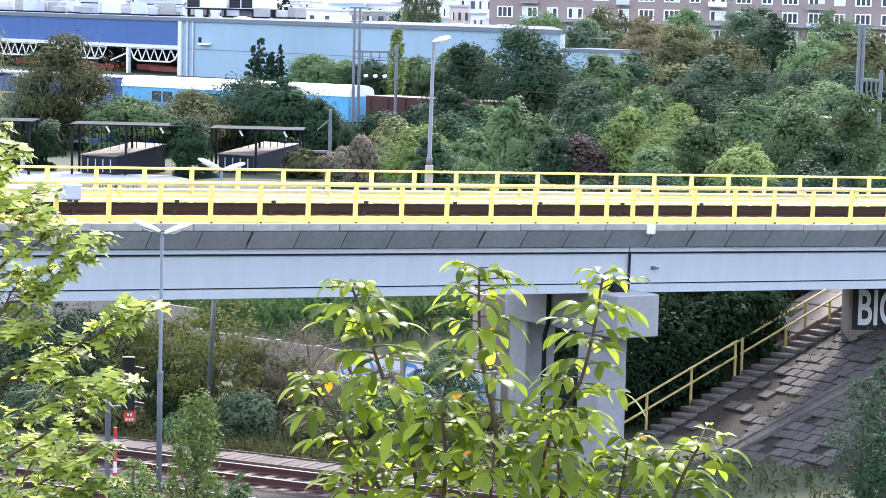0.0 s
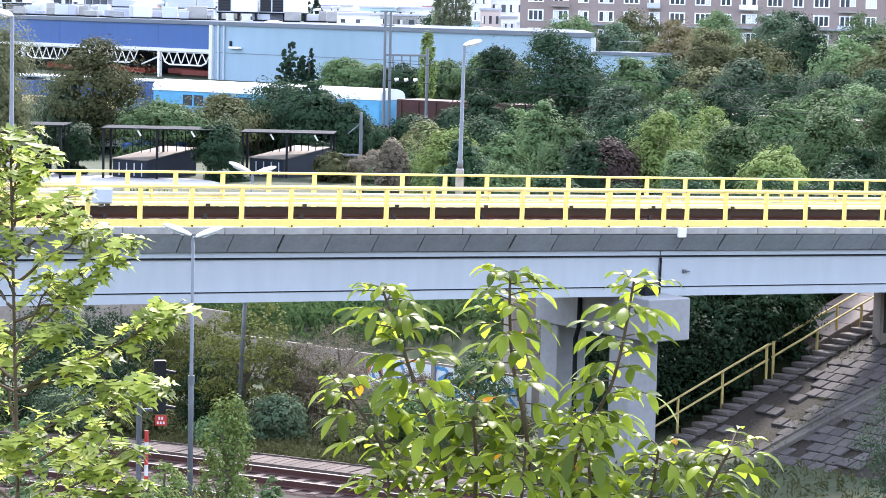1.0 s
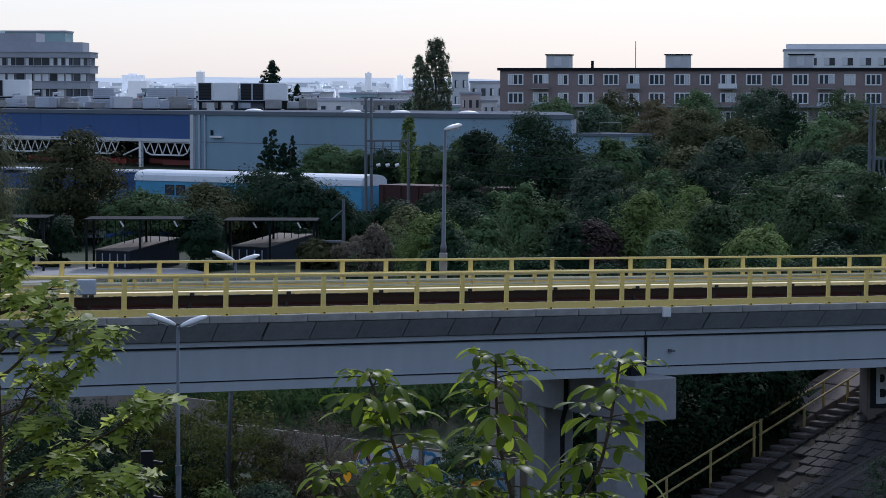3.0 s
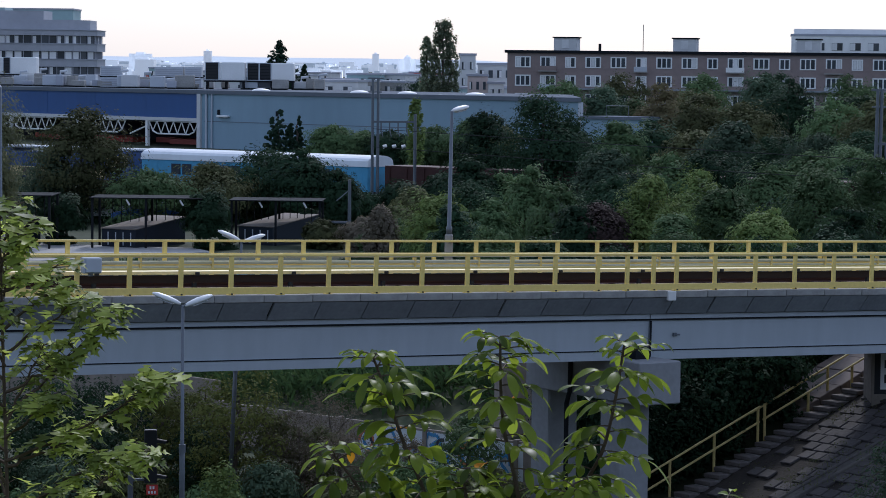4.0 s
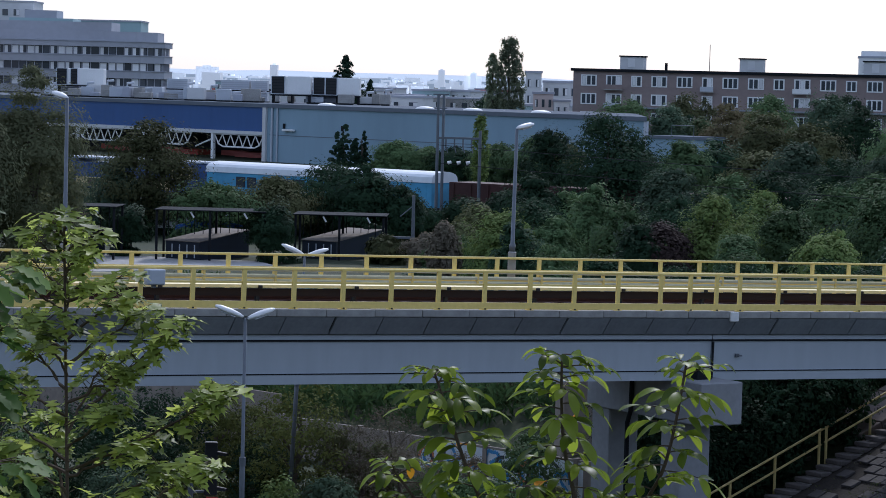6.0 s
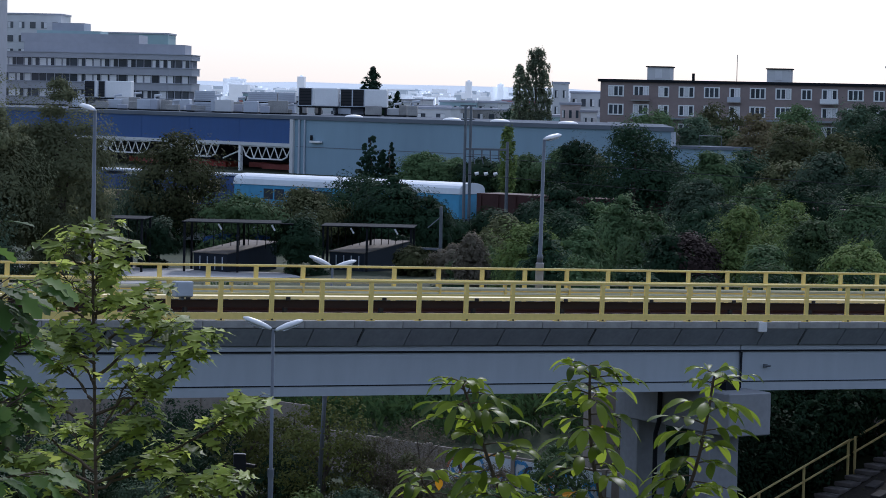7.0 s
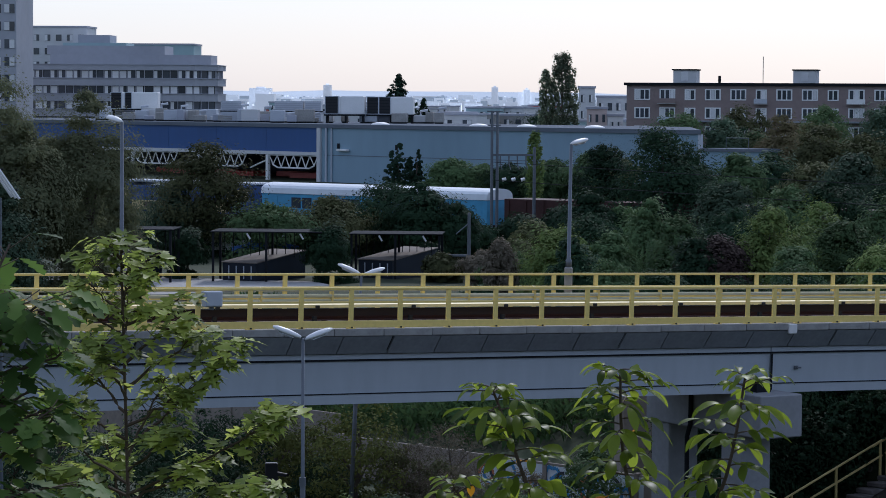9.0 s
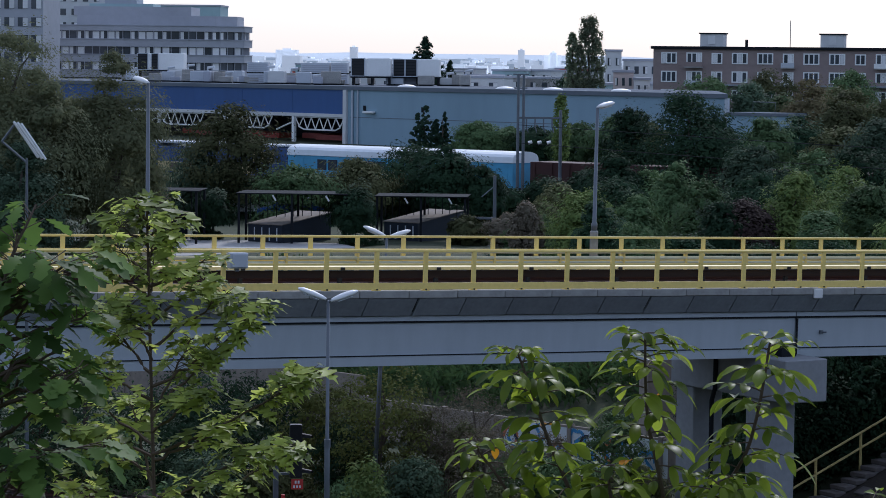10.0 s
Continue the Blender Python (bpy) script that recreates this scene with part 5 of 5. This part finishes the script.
LEFT = [(-23.6, 172, 3.1, 10.3, "O"), (-25.6, 173, 2.3, 7.8, "U"), (-19.0, 168, 2.5, 6.9, "M"), (-15.6, 170, 2.5, 7.2, "O"), (-12.3, 175, 3.2, 8.0, "D"), (-9.9, 171, 2.1, 8.0, "D"), (-7.9, 171, 1.5, 6.8, "D"), (-13.75, 149, 1.2, 6.5, "D"), (-21.6, 151, 1.0, 6.2, "D"), (-3.9, 180, 1.7, 5.9, "D"), (-1.2, 180, 2.0, 6.4, "D"), (-6.4, 181, 1.5, 5.0, "U"), (1.4, 188, 2.2, 10.0, "D"), (-19.4, 290, 2.3, 8.9, "C"), (-17.5, 289, 1.7, 8.2, "C"), (-13.6, 285, 2.3, 7.2, "M"), (-10.7, 285, 2.7, 6.7, "M"), (-7.5, 282, 2.6, 6.7, "D"), (-3.2, 280, 3.1, 7.2, "M"), (1.0, 275, 2.8, 8.1, "M"), (-4.7, 262, 0.8, 10.4, "L"), (-28.2, 130, 2.9, 14.0, "W"), (-23.5, 131, 2.5, 13.1, "W"), (-26.2, 128, 2.2, 11.8, "W"), (-24.6, 139, 2.2, 10.0, "W"), (-31.5, 140, 2.8, 13.0, "W"), (-26.5, 124, 2.2, 9.2, "U"), (-29.5, 150, 2.6, 11.0, "W")]
for i, (x, y, w, top, k) in enumerate(FAR + MID + NEAR + LEFT):
    m_, lab = KINDS[k]
    near = y < 150
    tree("tree" if k not in "PG" else "shrub", x, y, w * 1.14, top, m_, lab, "tree" if k not in "PG" else "shrub", "trees behind the viaduct", "pine" if k == "C" else ("poplar" if w < 0.9 else ""), 0.125 if near else (0.17 if y < 220 else 0.25), (26000 if k == "W" else 15000) if near else (9500 if w > 0.9 else 1600), 100 + i, low=0.05 if k != "W" else 0.2)
ru = random.Random(77)
for i in range(34):
    row = i % 3
    x, y = -4.5 + 0.85 * i + ru.uniform(-0.6, 0.6), (112, 143, 190)[row] + ru.uniform(-3, 3)
    if row == 2:
        x = x * 1.35 + 5
    k = "DDUDMD"[ru.randrange(6)]
    tree("shrub", x, y, ru.uniform(1.5, 2.1) * (1.25 if row == 2 else 1), (ru.uniform(5.6, 6.8) + (0.6 if row == 2 else 0)) * (0.85 if x < 0.5 else 1), KINDS[k][0], KINDS[k][1].replace("tree", "shrub") + " in the undergrowth", "shrub", "undergrowth behind the viaduct", "", (0.125, 0.15, 0.19)[row], 9000, 800 + i, low=0.02)
for i in range(14):
    x, y = -33 + 2.0 * i + ru.uniform(-0.8, 0.8), 176 + ru.uniform(-4, 4)
    k = "DMUDOD"[ru.randrange(6)]
    tree("shrub", x, y, ru.uniform(1.8, 2.4), ru.uniform(5.4, 6.4), KINDS[k][0], KINDS[k][1].replace("tree", "shrub") + " behind the carports", "shrub", "undergrowth behind the viaduct", "", 0.2, 5000, 860 + i, low=0.02)
UNDER = [(-9.5, 86, 0.9, 4.2, "H"), (-6.9, 85, 1.3, 4.2, "H"), (-12.9, 88, 1.6, 2.6, "D"), (-5.0, 86, 1.2, 2.7, "G"), (-3.7, 84, 1.2, 2.2, "G"), (-4.2, 88, 1.3, 3.0, "G"), (-2.5, 85, 1.1, 1.6, "M"), (-0.5, 103, 1.5, 2.9, "O"), (-11.0, 86, 1.3, 2.0, "D"), (-8.0, 86, 1.1, 2.1, "D"), (-5.8, 83.5, 0.9, 1.3, "U"), (-1.2, 84, 1.1, 1.4, "M"), (-8.2, 88, 0.9, 3.0, "H"), (0.9, 83, 0.8, 1.3, "O"), (-14.5, 85, 1.4, 2.8, "D"), (-4.4, 87, 0.8, 1.9, "O"), (-6.2, 86.5, 1.2, 2.6, "O"), (-1.8, 86.5, 1.1, 1.8, "G"), (-9.9, 83.5, 0.9, 1.2, "O"), (-7.4, 82.6, 0.8, 0.9, "M"), (-3.4, 82, 0.8, 0.8, "O"), (0.2, 88, 1.0, 2.2, "M"), (-12.2, 83.5, 1.0, 1.4, "U"), (-16.2, 86, 1.5, 4.0, "D"), (-17.6, 88, 1.6, 4.4, "D"), (-19.2, 87, 1.5, 4.0, "U"), (-15.2, 83.5, 1.1, 2.4, "M"), (-17.2, 83.5, 1.2, 2.8, "D"), (-20.5, 84, 1.6, 4.0, "D"), (-10.4, 89.5, 1.1, 3.1, "D"), (-9.0, 89.5, 1.0, 2.7, "O"), (-13.6, 89, 1.3, 3.8, "D"), (-11.8, 88.5, 1.2, 3.3, "D")]
for i, (x, y, w, top, k) in enumerate(UNDER):
    tree("shrub", x, y, w * 1.25, top, KINDS[k][0], KINDS[k][1].replace("tree", "shrub") + " below the viaduct", "shrub", "shrubs below the viaduct", "", 0.085 if k != "G" else 0.05, 5200, 300 + i, base=0.0, low=0.05)
# The last five, mostly hidden by the deck, are added to darken this area.
SHADE = [(5.0, 88.0, 1.4, 4.4, "D"), (6.4, 90.2, 1.5, 5.2, "D"), (8.2, 91.4, 1.5, 5.6, "D"), (9.8, 92.8, 1.5, 5.8, "D"), (11.6, 94.2, 1.5, 6.0, "D"), (13.4, 96.2, 1.6, 6.2, "M"), (6.0, 93.0, 1.8, 6.0, "D"), (9.0, 95.5, 1.9, 6.4, "D"), (12.0, 98.5, 2.0, 6.6, "D"), (3.4, 90.5, 1.3, 3.6, "D"), (5.6, 87.0, 0.7, 2.2, "D"), (7.4, 88.6, 0.7, 3.0, "D"), (9.3, 90.2, 0.7, 3.8, "D"), (15.5, 99, 1.8, 6.6, "D"), (4.5, 96, 2.0, 7.0, "D"), (7.5, 98, 2.1, 7.2, "D"), (10.5, 99.5, 2.2, 7.2, "D"), (13.5, 101, 2.2, 7.2, "D"), (16.5, 102, 2.2, 7.3, "D")]
for i, (x, y, w, top, k) in enumerate(SHADE):
    tree("shrub", x, y, w, top, KINDS[k][0], KINDS[k][1].replace("tree", "shrub") + " beside the steps", "shrub", "shrubs beside the steps", "", 0.12, 6500, 400 + i, low=0.05)
for i in range(11):
    s_, n_ = -0.5 + 0.75 * i, 1.25 + 0.4 * (i % 2)
    x, y = 5.5 + s_ * 0.8 - n_ * 0.6, 85 + s_ * 0.6 + n_ * 0.8
    tree("shrub", x, y, 0.95, ground_z(x, y) + 1.9 + 0.3 * (i % 3), LEAF_DARK, "low dark green shrub beside the steps", "shrub", "shrubs beside the steps", "", 0.11, 4200, 450 + i, low=0.02)
FORE = [(-4.8, 55, 0.62, 5.4, "L"), (-6.8, 62, 0.8, 2.7, "L"), (11.0, 72, 1.0, 3.6, "U"), (11.3, 70, 0.9, 2.5, "D"), (11.9, 74, 0.8, 4.0, "U"), (-4.3, 60, 0.5, 2.8, "M"), (-5.4, 40, 0.7, 6.6, "L"), (-6.4, 40, 0.7, 6.9, "M")]
for i, (x, y, w, top, k) in enumerate(FORE):
    tree("young_tree", x, y, w, top, KINDS[k][0], KINDS[k][1] + " on the near bank", "tree", "trees on the near bank", "poplar" if i == 0 else "", 0.075, 4200, 500 + i, low=0.35 if i == 0 else 0.1)
tree("poplar", -3.4, 420, 2.45, 20.6, LEAF_POPLAR, "tall narrow dark poplar on the skyline", kind="poplar", leaf=0.25, count=10000, seed=71, low=0.1)
tree("poplar", -6.0, 421, 1.25, 18.2, LEAF_POPLAR, "tall narrow dark poplar on the skyline", kind="poplar", leaf=0.25, count=4600, seed=72, low=0.1)
tree("fir", -25.4, 380, 6.5, 16.6, LEAF_CONIFER, "dark fir behind the hall", kind="conifer", leaf=0.3, count=12000, seed=73, low=0.1)
tree("fir", -22.2, 384, 3.2, 13.6, LEAF_CONIFER, "dark fir behind the hall", kind="conifer", leaf=0.3, count=5000, seed=74, low=0.1)
for i, (x, y, w, top, k) in enumerate([(14, 430, 5, 11.700000000000001, "M"), (24, 428, 5, 12.5, "O"), (36, 425, 5, 12.3, "M"), (46, 420, 5, 13.1, "D"), (57, 415, 5, 12.700000000000001, "M"), (40, 380, 4, 12.700000000000001, "U"), (30, 370, 5, 10.4, "O"), (20, 360, 4, 9.8, "D"), (-6, 440, 6, 11.2, "D"), (50, 350, 5, 11.0, "M"), (43, 310, 4.5, 10.5, "D")]):
    tree("tree", x, y, w, top, KINDS[k][0], KINDS[k][1], "tree", "trees before the apartments", "", 0.34, 4200, 600 + i, low=0.15)

# ---- maize field, weeds and grass ----
rng = np.random.default_rng(9)
pts, nr = [], []
for k in range(5200):
    x = rng.uniform(-16, 6)
    edge = 101 - 0.75 * (x + 6) if x < 4 else 93.5
    y = edge + rng.uniform(2.0, 20)
    z = ground_z(x, y)
    for j in range(4):
        pts.append((x + rng.normal() * 0.12, y + rng.normal() * 0.12, z + 0.25 + 0.3 * j))
        nr.append((rng.normal(), rng.normal() - 0.4, 0.35))
ob = new("maize_field", leaf_mesh("maize_field", np.array(pts), np.array(nr), 0.34, LEAF_CORN, rng, 0.28))
tagged(ob, "field of green maize behind the panel wall", "maize", kind="stuff")
pts, nr = [], []
for k in range(9000):
    u = rng.uniform(0, 1)
    if u < 0.6:
        x = rng.uniform(-18, 3)
        y = 81.6 - 0.55 * (x + 9) + abs(rng.normal()) * 2.0
    elif u < 0.95:
        x = rng.uniform(-14, 0)
        y = 70.5 - 0.55 * (x + 9) - abs(rng.normal()) * 4
    else:
        x, y = rng.uniform(4, 11), rng.uniform(74, 81)
    z = ground_z(x, y)
    for j in range(2):
        pts.append((x, y, z + 0.06 + 0.14 * j))
        nr.append((rng.normal(), rng.normal() - 0.5, 0.3))
ob = new("weeds", leaf_mesh("weeds", np.array(pts), np.array(nr), 0.15, LEAF_OLIVE, rng, 0.35))
tagged(ob, "low dry weeds beside the tracks", "weeds", kind="stuff")
sm = SLOPE
pts, nr = [], []
for c in range(120):
    cx, cy = rng.uniform(-2.5, 10), -rng.uniform(1.2, 11)
    for k in range(int(rng.uniform(10, 60))):
        p = sm @ Vector((cx + rng.normal() * 0.35, cy + rng.normal() * 0.3, rng.uniform(0.02, 0.2)))
        pts.append(tuple(p))
        nr.append((rng.normal(), rng.normal() - 0.5, 0.3))
ob = new("slope_weeds", leaf_mesh("slope_weeds", np.array(pts), np.array(nr), 0.075, LEAF_OLIVE, rng, 0.25))
tagged(ob, "tufts of dry weeds between the paving slabs", "weeds", kind="stuff")


# ---- saplings close to the camera ----
def leaf_shape(kind):
    """Outline of half a leaf along its midrib: (along, across)."""
    if kind == "walnut":
        return [(0.0, 0.0), (0.1, 0.075), (0.28, 0.15), (0.5, 0.21), (0.68, 0.225), (0.82, 0.18), (0.92, 0.095), (1.0, 0.0)]
    if kind == "oak":
        return [(0.0, 0.0), (0.14, 0.09), (0.22, 0.22), (0.3, 0.12), (0.42, 0.3), (0.52, 0.16), (0.66, 0.34), (0.76, 0.18), (0.88, 0.22), (1.0, 0.0)]
    return [(0.0, 0.0), (-0.04, 0.16), (0.06, 0.42), (0.18, 0.14), (0.4, 0.52), (0.5, 0.42), (0.48, 0.13), (0.7, 0.3), (0.74, 0.1), (1.0, 0.0)]


def add_leaf(g, kind, base, fwd, up, size, droop, fold=0.25):
    """A leaf with a bent midrib and two raised halves."""
    side = fwd.cross(up).normalized()
    up = side.cross(fwd).normalized()
    prof = leaf_shape(kind)
    n = len(prof)
    mid, lft, rgt = [], [], []
    for a, b in prof:
        c = base + fwd * (a * size) - Vector((0, 0, 1)) * (droop * size * max(0, a) ** 2)
        mid.append(c)
        lft.append(c + side * (b * size) + up * (b * size * fold))
        rgt.append(c - side * (b * size) + up * (b * size * fold))
    k = len(g.v)
    g.v += [tuple(p) for p in mid + lft + rgt]
    for i in range(n - 1):
        g.f += [(k + i, k + i + 1, k + n + i + 1, k + n + i), (k + i + 1, k + i, k + 2 * n + i, k + 2 * n + i + 1)]


def plain_mesh(g, name, material):
    me = bpy.data.meshes.new(name)
    me.from_pydata(g.v, [], g.f)
    me.validate()
    me.materials.append(material)
    me.shade_smooth()
    return me


def bezier(pts, n):
    pts = [Vector(p) for p in pts]
    out = []
    for k in range(n + 1):
        t = k / n * (len(pts) - 1)
        i = min(len(pts) - 2, int(t))
        p0, p1, p2, p3 = pts[max(0, i - 1)], pts[i], pts[i + 1], pts[min(len(pts) - 1, i + 2)]
        f = t - i
        out.append(0.5 * (2 * p1 + (p2 - p0) * f + (2 * p0 - 5 * p1 + 4 * p2 - p3) * f * f + (3 * p1 - p0 - 3 * p2 + p3) * f ** 3))
    return out


def walnut(root, stems, seed):
    rw = random.Random(seed)
    t = thing("walnut_sapling", Matrix(), "young walnut tree with bright green drooping leaflets", "tree")
    t.location = root
    bpy.context.view_layer.update()
    inv = t.matrix_world.inverted()
    greens, autumn = G(), G()
    for path, leafy in stems:
        pts = [inv @ p for p in bezier([root] + path, 40)]
        part("stem", G().tube(pts, [0.0085 * (1 - 0.82 * i / 40) + 0.0016 for i in range(41)], 6), TWIG, t)
        twigs = G()
        count = int(leafy * 2.1)
        for k in range(count):
            f = 1 - (k / count) ** 1.1 * 0.5
            q = f * 40
            i = min(39, int(q))
            p = pts[i].lerp(pts[i + 1], q - i)
            a = k * 2.4 + rw.uniform(-0.4, 0.4)
            rise = rw.uniform(0.1, 0.8) if f > 0.93 else rw.uniform(0.0, 0.5)
            d = Vector((math.cos(a), math.sin(a) * 0.8, rise)).normalized()
            ln = rw.uniform(0.06, 0.125) * (0.6 if f > 0.95 else 1)
            rach = [p + d * (ln * j / 5) - Vector((0, 0, 0.22 * ln * (j / 5) ** 2)) for j in range(6)]
            twigs.tube(rach, [0.003, 0.0027, 0.0023, 0.002, 0.0016, 0.001], 4, False)
            side = d.cross(Vector((0, 0, 1))).normalized()
            for j in (2, 4):
                for sgn in (1, -1):
                    fw = (d * 0.7 + side * sgn * 0.8 + Vector((0, 0, rw.uniform(-0.5, 0.35)))).normalized()
                    add_leaf(autumn if rw.random() < 0.012 else greens, "walnut", rach[j], fw, Vector((rw.uniform(-0.6, 0.6), rw.uniform(-0.9, 0.2), 1)), rw.uniform(0.047, 0.078) * (0.75 if f > 0.93 else 1), rw.uniform(0.2, 0.8), rw.uniform(0.15, 0.5))
            add_leaf(greens, "walnut", rach[5], (d + Vector((0, 0, -0.3))).normalized(), Vector((0, 0, 1)), rw.uniform(0.06, 0.085) * (0.75 if f > 0.93 else 1), rw.uniform(0.3, 0.9), rw.uniform(0.15, 0.5))
        part("leaf_stalk", twigs, TWIG, t)["kind"] = "stuff"
    part("foliage", plain_mesh(greens, "foliage", LEAF_WALNUT), LEAF_WALNUT, t)["kind"] = "stuff"
    if autumn.v:
        part("foliage", plain_mesh(autumn, "foliage", LEAF_AUTUMN), LEAF_AUTUMN, t, "a few yellow-orange leaves")["kind"] = "stuff"


def V(*p):
    return Vector(p)


gz = ground_z(0.3, 7.8)
walnut(V(0.12, 7.8, gz), [
    ([V(0.06, 7.75, 10.9), V(-0.05, 7.6, 11.93), V(-0.17, 7.6, 12.3), V(-0.25, 7.6, 12.52)], 17),
    ([V(0.14, 7.75, 10.9), V(0.17, 7.6, 11.94), V(0.11, 7.6, 12.34), V(0.1, 7.6, 12.57)], 17),
    ([V(0.2, 7.75, 10.9), V(0.27, 7.65, 11.94), V(0.39, 7.6, 12.28), V(0.44, 7.6, 12.56)], 18),
    ([V(0.0, 7.8, 10.9), V(-0.12, 7.7, 11.8), V(-0.26, 7.65, 12.1), V(-0.36, 7.65, 12.24)], 10),
    ([V(0.1, 7.6, 10.9), V(0.02, 7.5, 11.75), V(0.02, 7.5, 12.05), V(0.0, 7.5, 12.22)], 14),
    ([V(0.2, 7.6, 10.9), V(0.32, 7.5, 11.75), V(0.33, 7.5, 12.0), V(0.3, 7.5, 12.18)], 14),
    ([V(0.25, 7.7, 10.9), V(0.45, 7.6, 11.7), V(0.5, 7.6, 11.95), V(0.52, 7.6, 12.1)], 12),
    ([V(0.1, 7.6, 10.9), V(-0.1, 7.5, 11.6), V(-0.2, 7.5, 11.85), V(-0.22, 7.5, 12.02)], 12),
    ([V(0.3, 7.7, 10.9), V(0.6, 7.6, 11.8), V(0.67, 7.6, 12.0), V(0.72, 7.6, 12.1)], 9),
    ([V(0.2, 7.5, 10.9), V(0.12, 7.4, 11.65), V(0.14, 7.4, 11.95), V(0.15, 7.4, 12.12)], 12),
], 4)


def maple(root, tip, branches, kind, material, size, seed, label, leaves_per=1.0):
    rw = random.Random(seed)
    t = thing("maple_sapling" if kind == "maple" else "oak_branch_tree", Matrix(), label, "tree")
    t.location = root
    bpy.context.view_layer.update()
    inv = t.matrix_world.inverted()
    trunk = [inv @ p for p in bezier([root, root.lerp(tip, 0.5) + V(0.03, 0, 0), tip], 30)]
    part("trunk", G().tube(trunk, [0.012 * (1 - 0.85 * i / 30) + 0.0015 for i in range(31)], 6), TWIG, t)
    g, leaves = G(), G()
    for f, d, ln in branches:
        q = f * 30
        i = min(29, int(q))
        p = trunk[i].lerp(trunk[i + 1], q - i)
        d = d.normalized()
        br = [p + d * (ln * j / 10) + V(0, 0, 0.12 * ln * (j / 10) ** 2) + V(rw.uniform(-1, 1), rw.uniform(-1, 1), rw.uniform(-1, 1)) * 0.006 for j in range(11)]
        g.tube(br, [0.0045 * (1 - 0.8 * j / 10) + 0.001 for j in range(11)], 5, False)
        for j in range(max(4, int(ln * 62 * leaves_per))):
            u = 0.12 + 0.88 * (rw.random() ** 0.45)
            k = min(9, int(u * 10))
            b = br[k].lerp(br[k + 1], u * 10 - k)
            a = rw.uniform(0, 6.28)
            out = (V(math.cos(a), math.sin(a), rw.uniform(-0.1, 0.5)) + d * 0.5).normalized()
            st = b + out * rw.uniform(0.015, 0.06)
            g.tube([b, st], 0.0011, 3, False)
            add_leaf(leaves, kind, st, (V(out.x, out.y, rw.uniform(-0.55, 0.05))).normalized(), V(rw.uniform(-0.35, 0.35), rw.uniform(-0.5, 0.2), 1), size * rw.uniform(0.65, 1.15), rw.uniform(0.1, 0.45), 0.12)
    part("twig", g, TWIG, t)["kind"] = "stuff"
    part("foliage", plain_mesh(leaves, "foliage", material), material, t)["kind"] = "stuff"


rb = random.Random(8)
br = []
for k in range(30):
    f = 0.72 + 0.28 * k / 29
    ln = 0.06 + 0.42 * (1 - f) / 0.28 * rb.uniform(0.6, 1.1)
    a = k * 2.4
    br.append((f, V(math.cos(a), math.sin(a) * 0.5, 0.35 + rb.uniform(-0.1, 0.25)), ln))
for k in range(12):
    br.append((0.58 + 0.012 * k, V(math.cos(k * 2.4), math.sin(k * 2.4) * 0.5, 0.45), 0.3 + 0.02 * (k % 5)))
br += [(0.80, V(1, 0, 0.42), 0.5), (0.83, V(0.9, -0.1, 0.75), 0.42), (0.72, V(0.9, 0, 0.25), 0.34), (0.8, V(-1, 0, 0.3), 0.4)]
maple(V(-1.29, 8.0, ground_z(-1.29, 8.0)), V(-1.335, 8.0, 12.86), br, "maple", LEAF_MAPLE, 0.059, 3, "young maple with pale green lobed leaves", 2.5)
br = []
for k in range(44):
    f = 0.74 + 0.26 * k / 43
    br.append((f, V(rb.uniform(-0.3, 1.0), rb.uniform(-0.6, 0.6), rb.uniform(0.0, 0.6)), rb.uniform(0.1, 0.21)))
maple(V(-1.22, 5.0, ground_z(-1.2, 5.0)), V(-1.13, 5.0, 12.88), br, "oak", LEAF_OAK, 0.064, 6, "oak sapling with dark green lobed leaves", 1.2)
